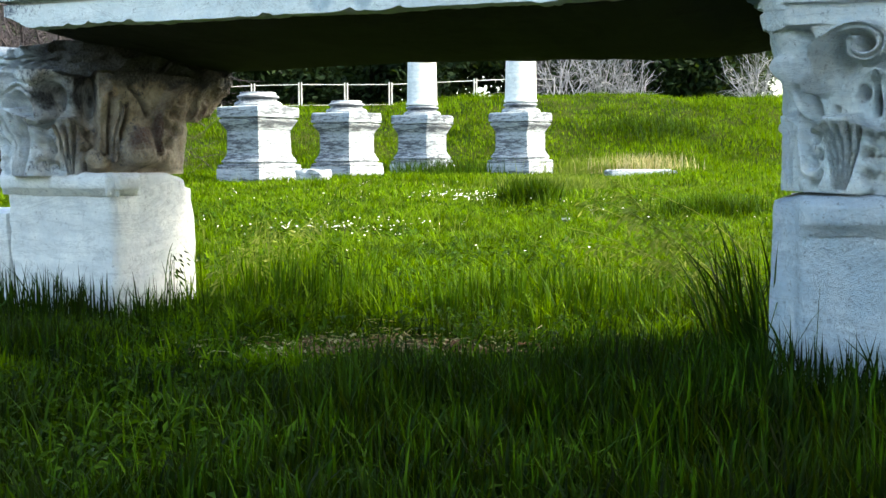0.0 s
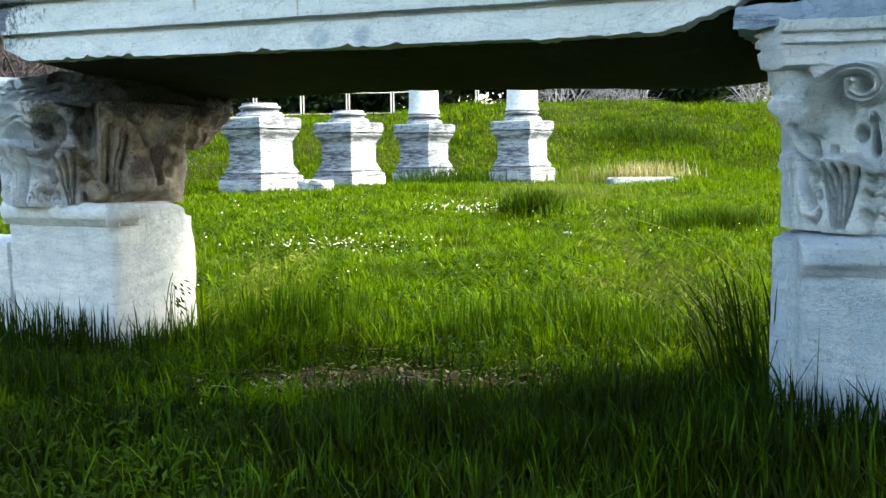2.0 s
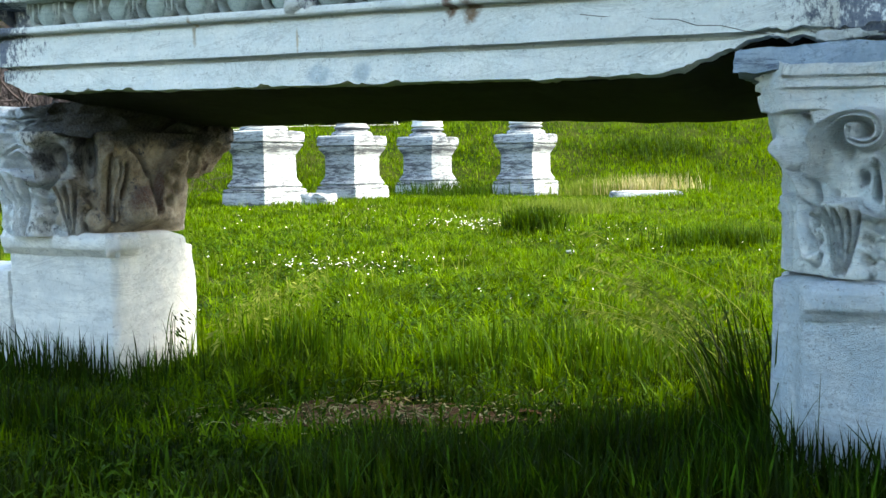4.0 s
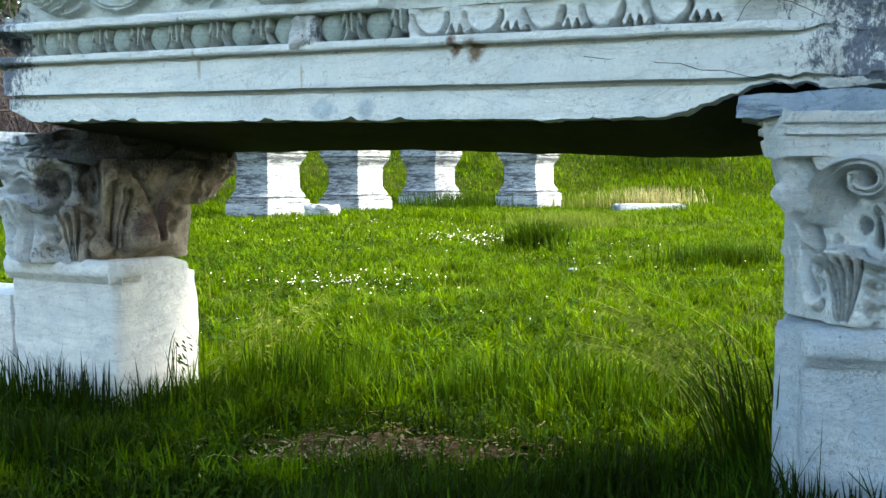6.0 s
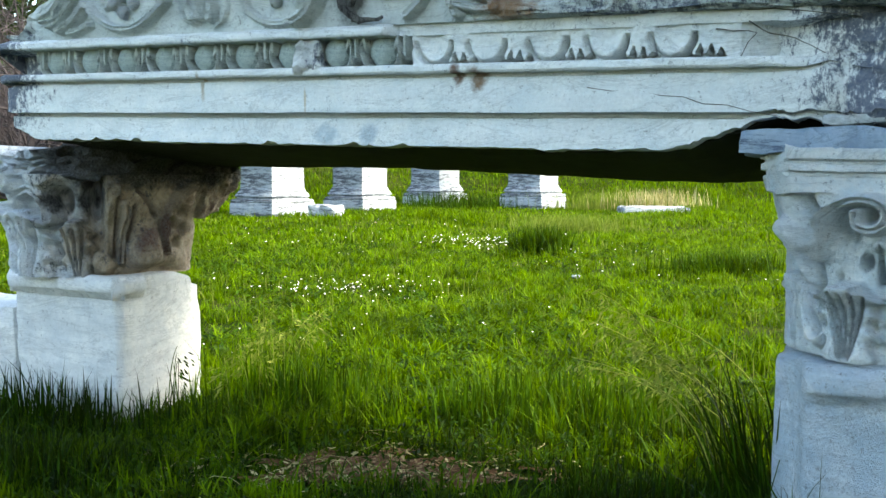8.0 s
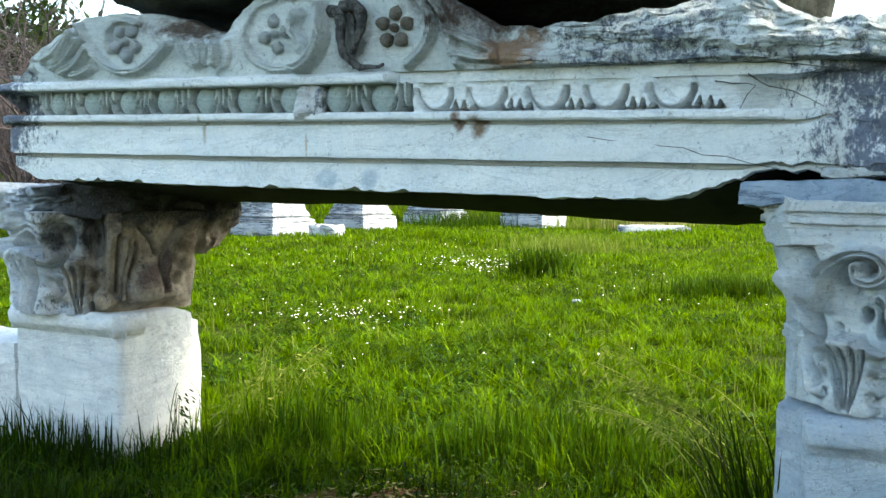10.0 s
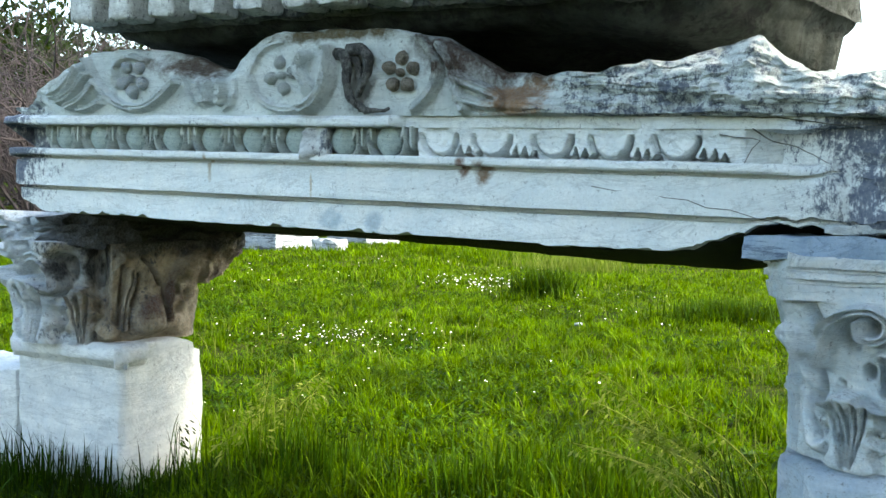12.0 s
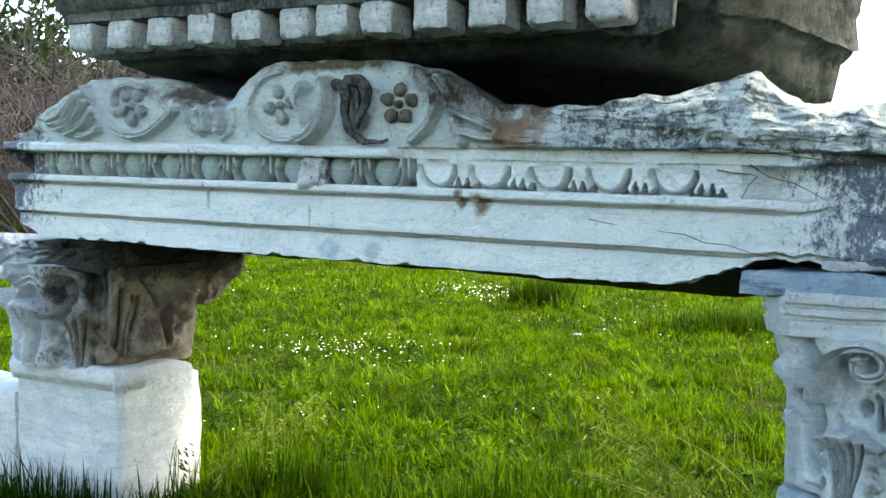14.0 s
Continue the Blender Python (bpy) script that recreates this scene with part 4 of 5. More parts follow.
def far_pedestal(x, y, z, seed, label, shaft=0.0, k=1.0):
    ob = empty_at("column_pedestal", pose(x, y, z, 0, 0, -34.5) @ Matrix.Diagonal((k, k, k, 1)), label, "pedestal", "row of column pedestals")
    smooth(part("plinth", loft(square_rings([(0.66, -0.35), (0.66, 0.0), (0.66, 0.08), (0.655, 0.24), (0.64, 0.26)], seed)), STONE_FAR, ob), 40)
    smooth(part("base_moulding", loft(square_rings([(0.63, 0.26), (0.645, 0.29), (0.63, 0.33), (0.55, 0.35), (0.55, 0.37), (0.585, 0.40), (0.56, 0.45), (0.52, 0.52), (0.495, 0.58)], seed + 1)), STONE_FAR, ob), 40)
    smooth(part("die", loft(square_rings([(0.49, 0.56), (0.485, 0.7), (0.485, 0.85), (0.485, 1.0), (0.49, 1.11)], seed + 2)), STONE_FAR, ob), 40)
    smooth(part("cornice", loft(square_rings([(0.50, 1.10), (0.515, 1.14), (0.54, 1.19), (0.585, 1.26), (0.60, 1.31), (0.555, 1.325), (0.555, 1.345), (0.62, 1.36), (0.625, 1.40), (0.625, 1.54), (0.61, 1.585), (0.55, 1.60)], seed + 3, 0.022)), STONE_FAR, ob), 40)
    smooth(part("column_base", loft(round_rings([(0.50, 1.58), (0.52, 1.62), (0.515, 1.66), (0.47, 1.70), (0.43, 1.71), (0.40, 1.74), (0.43, 1.77), (0.46, 1.79), (0.45, 1.83), (0.40, 1.845), (0.385, 1.90), (0.37, 1.905)], seed + 4, 0.02)), STONE_FAR, ob), 50)
    if shaft:
        prof = [(0.445, 1.88), (0.45, 1.93), (0.425, 1.97), (0.42, 2.05)] + [(0.42 - 0.006 * i, 2.05 + 0.3 * i) for i in range(1, int(shaft / 0.3))]
        smooth(part("shaft", loft(round_rings(prof, seed + 5, 0.006)), STONE_PED, ob, "smooth pale pinkish column shaft"), 50)
    return ob


far_pedestal(-4.26, 21.5, 0.03, 1.0, "massive white marble pedestal with a bare column base, in grass")
far_pedestal(-2.62, 24.2, 0.04, 21.0, "white marble pedestal with a worn cornice and no column", k=0.97)
far_pedestal(-0.87, 27.7, 0.06, 41.0, "white marble pedestal carrying the stump of a column", 2.4)
far_pedestal(1.82, 26.6, 0.08, 61.0, "grey streaked marble pedestal carrying the stump of a column", 2.4)

rubble = smooth(part("stone_fragment", block(-0.36, 0.36, -0.22, 0.22, -0.1, 0.24, 0.06, 0.05, 3, 3.0, 0.08), STONE_FAR), 45)
rubble.matrix_basis = pose(-3.02, 20.9, 0.02, 0, 4, -20)
tagged(rubble, "pale marble fragment beside the pedestal", "stone")
slab2 = smooth(part("ground_slab", block(-0.82, 0.82, -0.45, 0.45, -0.1, 0.20, 0.08, 0.02, 3, 5.0, 0.04), STONE_FAR), 45)
slab2.matrix_basis = pose(4.62, 24.3, -0.03, 0, 0, 4)
tagged(slab2, "long flat marble slab lying in the grass", "slab")
bit = smooth(part("marble_chip", block(-0.055, 0.055, -0.03, 0.03, -0.03, 0.04, 0.03, 0.02, 8, 5.0, 0.02), STONE_FAR), 45)
bit.matrix_basis = pose(1.12, 9.65, -0.05, 0, 0, 10) @ Matrix.Diagonal((0.7, 0.7, 0.6, 1))
tagged(bit, "small white marble chip in the grass", "stone")

# ---- fence on the bank ----
def fence():
    for i in range(8):
        x0, y0 = -9.4 + 1.72 * i, 37.2 + 0.62 * i
        x1, y1 = x0 + 1.72, y0 + 0.62
        z0, z1 = ground_z(x0, y0), ground_z(x1, y1)
        panel = empty_at("fence_panel", pose(x0, y0, z0), "white metal fence panel with a rusty frame on the bank", "fence", "fence panels")
        d = Vector((x1 - x0, y1 - y0, z1 - z0))
        n = d.normalized()
        for s in (0.03, 0.97):
            p = d * s
            part("post", tube([p + Vector((0, 0, -0.2)), p + Vector((0, 0, 1.0))], 0.032, 6), FENCE_PAINT, panel)
        for h in (0.12, 0.92):
            part("rail", tube([d * 0.05 + Vector((0, 0, h)), d * 0.95 + Vector((0, 0, h))], 0.015, 6), FENCE_PAINT, panel)


fence()


# ---- trees and shrubs ----
def branch(bm, rng, p, d, length, radius, depth, spread, droop=0.0, tips=None):
    n = 5
    pts = [p]
    for i in range(n):
        d = (d + Vector(rng.normal(0, 0.16, 3)) + Vector((0, 0, -droop))).normalized()
        p = p + d * (length / n)
        pts.append(p)
    add_tube(bm, pts, radius, 5 if depth > 1 else 4, radius * 0.55)
    if tips is not None and depth <= 1:
        tips.extend(pts[1:])
    if depth:
        for i in range(int(rng.integers(3, 6))):
            q = pts[int(rng.integers(1, n + 1))]
            e = (d + Vector(rng.normal(0, spread, 3))).normalized()
            branch(bm, rng, q, e, length * rng.uniform(0.5, 0.8), radius * 0.5, depth - 1, spread, droop, tips)


def bare_shrub(x, y, size, seed, mat, label, stems=9, depth=2, category="shrub", lean=0.5, thick=0.03):
    rng = np.random.default_rng(seed)
    bm = bmesh.new()
    for i in range(stems):
        d = Vector((rng.normal(0, lean), rng.normal(0, lean), 1.2)).normalized()
        branch(bm, rng, Vector((rng.normal(0, 0.2), rng.normal(0, 0.2), -0.3)), d, size * rng.uniform(0.45, 0.7), thick, depth, 0.5)
    ob = part("bare_shrub", bm, mat)
    ob.matrix_basis = pose(x, y, ground_z(x, y))
    return tagged(ob, label, category)


def crown_mesh(rng, tips, count, size, spread):
    tips = np.array(tips)
    c = tips[rng.integers(0, len(tips), count)] + rng.normal(0, spread, (count, 3))
    a, b = rng.normal(0, 1, (count, 3)), rng.normal(0, 1, (count, 3))
    a /= np.linalg.norm(a, axis=1)[:, None]
    b -= a * (a * b).sum(1)[:, None]
    b /= np.linalg.norm(b, axis=1)[:, None]
    s = size * rng.uniform(0.6, 1.4, (count, 1))
    v = np.stack([c - a * s, c - b * s * 0.4, c + a * s, c + b * s * 0.4], 1).reshape(-1, 3)
    f = np.arange(count * 4).reshape(-1, 4)
    return v.tolist(), f.tolist()


def tree(x, y, height, seed, leaves, label, base=None, thick=0.16, spread=0.55, leaf=0.20):
    rng = np.random.default_rng(seed)
    ob = empty_at("tree", pose(x, y, ground_z(x, y) - 0.2), label, "tree")
    bm = bmesh.new()
    tips = []
    d = Vector((rng.normal(0, 0.12), rng.normal(0, 0.12), 1)).normalized()
    p = Vector((0, 0, 0))
    pts = [p]
    for i in range(5):
        d = (d + Vector(rng.normal(0, 0.08, 3))).normalized()
        p = p + d * height * 0.11
        pts.append(p)
    add_tube(bm, pts, thick, 8, thick * 0.6)
    for i in range(7):
        q = pts[int(rng.integers(1, 6))]
        e = Vector((rng.normal(0, 0.6), rng.normal(0, 0.6), 0.7)).normalized()
        branch(bm, rng, q, e, height * rng.uniform(0.28, 0.42), thick * 0.4, 2, 0.55, 0.0, tips)
    part("trunk", bm, BARK, ob)
    if leaves:
        v, f = crown_mesh(rng, [tuple(t) for t in tips], leaves, leaf, spread)
        raw("crown", v, f, TREE_LEAF, ob)
    return ob


for i in range(11):
    x = -25 + 3.9 * i
    tree(x + (i * 37 % 5) * 0.4, 47 + (i * 53 % 7) * 1.3, 5.6 + (i * 29 % 5) * 0.55 - (1.5 if i in (4,) else 0), 100 + i, 9000, "dark evergreen tree on the bank")
for i, (x, y, s) in enumerate([(4.6, 41.0, 3.2), (6.3, 41.6, 3.4), (7.6, 42.2, 3.0), (12.6, 41.0, 3.4), (14.5, 42.0, 3.2), (18.2, 42.0, 2.6), (19.6, 43.0, 2.4)]):
    bare_shrub(x, y, s, 40 + i, BARK_PALE, "pale leafless shrub of many thin stems on the bank", 12, 2, thick=0.028)
for i, (x, y, s) in enumerate([(-9.75, 22.0, 5.8), (-11.0, 24.5, 6.5), (-12.0, 27.0, 6.4), (-8.8, 19.8, 5.2), (-10.4, 23.2, 6.0), (-13.0, 29.5, 7.0), (-13.8, 21.0, 5.4), (-15.5, 30.0, 6.5), (-17.0, 34.0, 6.5)]):
    bare_shrub(x, y, s, 60 + i, BARK, "bare dark tree of tangled branches", 8, 3, "tree", 0.45, 0.055)
tree(-14.4, 33.0, 7.6, 151, 5000, "dark evergreen behind the bare trees", spread=0.5)
back_row = tree(-20.0, 55.0, 7.4, 200, 9000, "tall dark evergreen tree beyond the bank", spread=0.7, leaf=0.26)
for i in range(1, 10):
    x, y = -20.0 + 4.1 * i, 54.5 + (i * 31 % 5) * 0.7
    copy_thing(back_row, pose(x, y, ground_z(x, y) - 0.3, 0, 0, 67 * i))
# two evergreens added out of view, whose shade lies over the near grass
tree(3.9, -0.9, 6.6, 210, 42000, "unseen evergreen tree added to shade the near grass", spread=0.40, leaf=0.095)
tree(5.9, -0.6, 9.0, 212, 42000, "tall unseen evergreen tree added to shade the near grass", spread=0.45, leaf=0.11)


# ---- grass ----
def value_noise(x, y, cell, rng):
    """Smooth random field, 0 to 1, at many points."""
    g = rng.random((64, 64))
    u, v = x / cell + 200.0, y / cell + 200.0
    i, j = np.floor(u).astype(int), np.floor(v).astype(int)
    fu, fv = u - i, v - j
    fu, fv = fu * fu * (3 - 2 * fu), fv * fv * (3 - 2 * fv)
    i, j, i2, j2 = i % 64, j % 64, (i + 1) % 64, (j + 1) % 64
    return (g[i, j] * (1 - fu) + g[i2, j] * fu) * (1 - fv) + (g[i, j2] * (1 - fu) + g[i2, j2] * fu) * fv


GX, GY = np.array(xs, float), np.array(ys, float)
GZ = np.array([v[2] for v in verts]).reshape(len(ys), len(xs))


def height_at(x, y):
    i = np.clip(np.searchsorted(GX, x) - 1, 0, len(GX) - 2)
    j = np.clip(np.searchsorted(GY, y) - 1, 0, len(GY) - 2)
    fu, fv = (x - GX[i]) / (GX[i + 1] - GX[i]), (y - GY[j]) / (GY[j + 1] - GY[j])
    return (GZ[j, i] * (1 - fu) + GZ[j, i + 1] * fu) * (1 - fv) + (GZ[j + 1, i] * (1 - fu) + GZ[j + 1, i + 1] * fu) * fv


def fan(rng, n, y0, y1, half, power=1.0):
    """Points spread over the wedge of ground between two distances."""
    y = y0 + (y1 - y0) * rng.random(n) ** power
    x = (rng.random(n) * 2 - 1) * (half * y + 0.5)
    return x, y


def outside_piers(x, y):
    """True where no pedestal stands."""
    c, s = math.cos(radians(TURN)), math.sin(radians(TURN))
    dx, dy = x - ORIGIN[0], y - ORIGIN[1]
    u, v = c * dx + s * dy, -s * dx + c * dy
    keep = np.ones(len(x), bool)
    for cu, cv, hx, hy in ((-1.985, 0.60, 0.30, 0.27), (1.185, 0.315, 0.29, 0.29)):
        keep &= ~((abs(u - cu) < hx) & (abs(v - cv) < hy))
    return keep


def blades(name, x, y, h, width, material, rng, bend=0.45, segs=3, label="", lean=(0.0, 0.0), z=None):
    """Many curved, tapering blades of grass as one mesh."""
    n = len(x)
    z = height_at(x, y) - 0.01 if z is None else z
    q = rng.random(n) * 2 * np.pi
    side = np.stack([np.cos(q), np.sin(q), 0 * q], 1)
    to = np.stack([-np.sin(q), np.cos(q), 0 * q], 1) * (rng.normal(0, bend, n) * h)[:, None] + np.array([lean[0], lean[1], 0]) * h[:, None]
    base = np.stack([x, y, z], 1)
    rows = []
    for i in range(segs):
        t = i / segs
        c = base + to * t ** 1.8 + np.stack([0 * h, 0 * h, h * (t - 0.12 * t * t)], 1)
        w = (width * (1 - 0.75 * t ** 1.5))[:, None] * 0.5
        rows += [c - side * w, c + side * w]
    rows.append(base + to + np.stack([0 * h, 0 * h, h * 0.86], 1))
    k = 2 * segs + 1
    v = np.stack(rows, 1).reshape(-1, 3)
    f = []
    ids = np.arange(n) * k
    quads = np.concatenate([np.stack([ids + 2 * i, ids + 2 * i + 1, ids + 2 * i + 3, ids + 2 * i + 2], 1) for i in range(segs - 1)]) if segs > 1 else np.zeros((0, 4), int)
    tris = np.stack([ids + 2 * segs - 2, ids + 2 * segs - 1, ids + 2 * segs], 1)
    me = bpy.data.meshes.new(name)
    me.vertices.add(len(v))
    me.vertices.foreach_set("co", v.ravel())
    loops = np.concatenate([quads.ravel(), tris.ravel()])
    me.loops.add(len(loops))
    me.loops.foreach_set("vertex_index", loops.astype(np.int32))
    starts = np.concatenate([np.arange(len(quads)) * 4, len(quads) * 4 + np.arange(len(tris)) * 3])
    me.polygons.add(len(starts))
    me.polygons.foreach_set("loop_start", starts.astype(np.int32))
    me.update(calc_edges=True)
    me.materials.append(material)
    return tagged(new(name, me), label, "grass", kind="stuff")


def bare(x, y):
    """How bare the ground is: the earthy strip under the beam."""
    return np.exp(-(((x + 0.22 - 0.15 * (y - 3.2)) / 0.52) ** 2 + ((y - 3.22 + 0.12 * x) / 0.20) ** 2))


rng = np.random.default_rng(5)


def bump_at(x, y, cx, cy, sx, sy):
    return np.exp(-((x - cx) / sx) ** 2 - ((y - cy) / sy) ** 2)


def two_noise(x, y, a, b, seed):
    return value_noise(x, y, a, np.random.default_rng(seed)) * 0.6 + value_noise(x, y, b, np.random.default_rng(seed + 50)) * 0.4


# tall near grass in the shade of the stones, its green painted darker for it
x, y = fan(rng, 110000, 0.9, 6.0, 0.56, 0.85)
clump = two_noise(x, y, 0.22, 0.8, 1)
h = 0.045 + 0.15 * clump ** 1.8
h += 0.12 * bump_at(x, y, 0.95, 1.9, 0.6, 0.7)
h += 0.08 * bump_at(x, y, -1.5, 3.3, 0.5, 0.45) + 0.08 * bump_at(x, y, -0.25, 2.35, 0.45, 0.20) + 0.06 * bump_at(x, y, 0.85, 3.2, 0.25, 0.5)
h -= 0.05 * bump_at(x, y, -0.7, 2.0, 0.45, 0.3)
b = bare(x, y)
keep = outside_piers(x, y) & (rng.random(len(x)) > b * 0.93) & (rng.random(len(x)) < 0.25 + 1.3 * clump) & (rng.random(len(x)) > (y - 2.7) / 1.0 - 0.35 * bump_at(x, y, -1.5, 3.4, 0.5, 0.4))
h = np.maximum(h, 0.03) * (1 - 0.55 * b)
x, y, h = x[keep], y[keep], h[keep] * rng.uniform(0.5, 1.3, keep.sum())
blades("grass", x, y, h, 0.0045 + 0.0080 * rng.random(len(x)) ** 1.3, GRASS_SHADED, rng, 0.30, 3, "tall grass round the piers, shade painted into its green")

x, y = fan(rng, 3400, 1.1, 4.2, 0.56, 0.9)
keep = outside_piers(x, y) & (bare(x, y) < 0.3)
x, y = x[keep], y[keep]
blades("young_grass", x, y, rng.uniform(0.08, 0.18, len(x)), 0.005 + 0.006 * rng.random(len(x)), GRASS_MID, rng, 0.40, 4, "slender lighter grass blades among the dark")

# meadow
x, y = fan(rng, 205000, 2.6, 17.0, 0.52, 1.25)
clump = two_noise(x, y, 0.35, 1.6, 3)
h = (0.030 + 0.10 * clump ** 2.2) * rng.uniform(0.5, 1.35, len(x))
h += (0.14 * bump_at(x, y, 2.7, 10.3, 0.5, 0.5) + 0.22 * bump_at(x, y, -0.80, 4.30, 0.28, 0.35) + 0.17 * bump_at(x, y, 0.50, 3.95, 0.65, 0.22) + 0.10 * bump_at(x, y, 0.95, 3.4, 0.3, 0.5)) * rng.random(len(x))
keep = outside_piers(x, y) & (rng.random(len(x)) > bare(x, y) * 0.9) & (rng.random(len(x)) < 0.30 + 1.2 * clump) & (rng.random(len(x)) < (y - 2.4) / 1.0)
x, y, h = x[keep], y[keep], h[keep]
blades("meadow_grass", x, y, h, (0.006 + 0.011 * rng.random(len(x)) ** 1.5) * (0.75 + y / 16), GRASS_FAR, rng, 0.7, 2, "short bright green meadow grass")

def tussocks(name, n, y0, y1, per, size, h0, h1, width, material, label, power=1.15, seed=70):
    """Grass growing in small clumps, the blades leaning outward from each clump's middle."""
    cx, cy = fan(rng, n, y0, y1, 0.52, power)
    keep = rng.random(n) < np.clip(two_noise(cx, cy, 0.45, 1.7, seed) * 2.2 - 0.45, 0.08, 1)
    cx, cy = cx[keep], cy[keep]
    ch = rng.uniform(h0, h1, len(cx)) * (0.6 + 0.8 * two_noise(cx, cy, 0.6, 2.4, seed + 2))
    dx, dy = rng.normal(0, size, (len(cx), per)), rng.normal(0, size, (len(cx), per))
    x, y = (cx[:, None] + dx).ravel(), (cy[:, None] + dy).ravel()
    h = (ch[:, None] * rng.uniform(0.5, 1.2, dx.shape)).ravel()
    keep = outside_piers(x, y) & (bare(x, y) < 0.35)
    x, y, h = x[keep], y[keep], h[keep]
    return blades(name, x, y, h, width * (0.6 + 0.8 * rng.random(len(x))) * (0.7 + y / 14), material, rng, 0.75, 3, label)


tussocks("meadow_clumps", 6200, 2.8, 16.0, 24, 0.032, 0.07, 0.16, 0.0095, GRASS_FAR, "clumps of fresh green grass in the meadow")
x, y = fan(rng, 5000, 4.0, 22.0, 0.50, 1.1)
h = rng.uniform(0.08, 0.20, len(x)) * (0.5 + value_noise(x, y, 1.2, np.random.default_rng(9)))
blades("seeding_grass", x, y, h, 0.004 + 0.0006 * y, GRASS_PALE, rng, 0.45, 3, "pale seeding grass stems in the meadow")

# the rest of the field, thin and coarse
x, y = rng.uniform(-22, 24, 70000), rng.uniform(-9, 32, 70000)
keep = (np.abs(x) > 0.50 * y + 0.4) & outside_piers(x, y)
x, y = x[keep], y[keep]
blades("field_grass", x, y, rng.uniform(0.06, 0.20, len(x)), 0.012 + 0.012 * rng.random(len(x)), GRASS_FAR, rng, 0.6, 2, "coarse green grass of the field")

# the far meadow and the bank
x, y = fan(rng, 190000, 14.0, 44.0, 0.50, 1.05)
clump = two_noise(x, y, 0.9, 3.2, 6)
h = (0.06 + 0.05 * np.clip((y - 20) / 10, 0, 1) + 0.40 * clump ** 3) * rng.uniform(0.5, 1.3, len(x))
keep = (rng.random(len(x)) < 0.25 + 1.3 * clump) & (rng.random(len(x)) < (y - 13) / 3)
x, y, h = x[keep], y[keep], h[keep]
blades("bank_grass", x, y, h, 0.012 + 0.028 * rng.random(len(x)), GRASS_FAR, rng, 0.6, 2, "rough green grass on the bank")


def patch_of(name, cx, cy, sx, sy, n, h0, h1, width, material, label, bend=0.5, lean=(0.0, 0.0), segs=3):
    x, y = rng.normal(cx, sx, n), rng.normal(cy, sy, n)
    keep = outside_piers(x, y)
    x, y = x[keep], y[keep]
    return blades(name, x, y, rng.uniform(h0, h1, len(x)), width * rng.uniform(0.6, 1.4, len(x)), material, rng, bend, segs, label, lean)


patch_of("grass_tuft", 0.98, 12.4, 0.17, 0.15, 1500, 0.20, 0.50, 0.012, GRASS_MID, "dark rounded tuft of grass in the meadow", 0.45)
patch_of("grass_tuft", 1.9, 17.5, 0.5, 0.5, 1200, 0.18, 0.42, 0.014, GRASS_PALE, "pale tuft of seeding grass in the meadow", 0.5)
patch_of("grass_tuft", 2.75, 10.3, 0.30, 0.16, 1300, 0.14, 0.36, 0.010, GRASS_MID, "dark green grass tuft in the meadow", 0.45)
patch_of("dry_grass", 4.9, 25.6, 0.60, 0.35, 700, 0.25, 0.80, 0.020, STRAW, "clump of dry straw-coloured grass behind the slab", 0.25)
patch_of("dry_grass", 4.0, 25.8, 0.8, 0.5, 900, 0.3, 0.7, 0.018, GRASS_PALE, "pale half-dry grass round the slab", 0.3)
patch_of("grass_tuft", 6.2, 31.5, 0.9, 0.5, 900, 0.3, 0.7, 0.03, WEED, "grey-green shrubby weeds on the bank", 0.6)
patch_of("grass_tuft", -0.3, 26.2, 0.7, 0.6, 900, 0.2, 0.6, 0.02, GRASS_MID, "tall grass between the pedestals", 0.4)
patch_of("tall_grass", -0.86, 4.30, 0.16, 0.20, 260, 0.18, 0.42, 0.008, GRASS_FAR, "tall grass growing beside the pedestal", 0.30)
patch_of("tall_grass", 0.92, 2.95, 0.06, 0.20, 60, 0.25, 0.62, 0.009, GRASS_SHADED, "long dark leaves against the pedestal's edge", 0.30, (-0.10, 0.0))
patch_of("tall_grass", 0.98, 2.05, 0.25, 0.14, 330, 0.12, 0.34, 0.009, GRASS_SHADED, "tall grass in front of the pedestal", 0.20)


patch_of("tall_grass", -1.72, 3.86, 0.22, 0.10, 420, 0.12, 0.34, 0.008, GRASS_SHADED, "tall dark grass before the pedestal", 0.22)
patch_of("tall_grass", -1.36, 3.70, 0.14, 0.07, 200, 0.10, 0.28, 0.008, GRASS_SHADED, "tall dark grass before the pedestal's corner", 0.25)
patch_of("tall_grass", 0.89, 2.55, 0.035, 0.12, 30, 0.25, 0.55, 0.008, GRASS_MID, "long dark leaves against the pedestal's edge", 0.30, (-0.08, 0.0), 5)


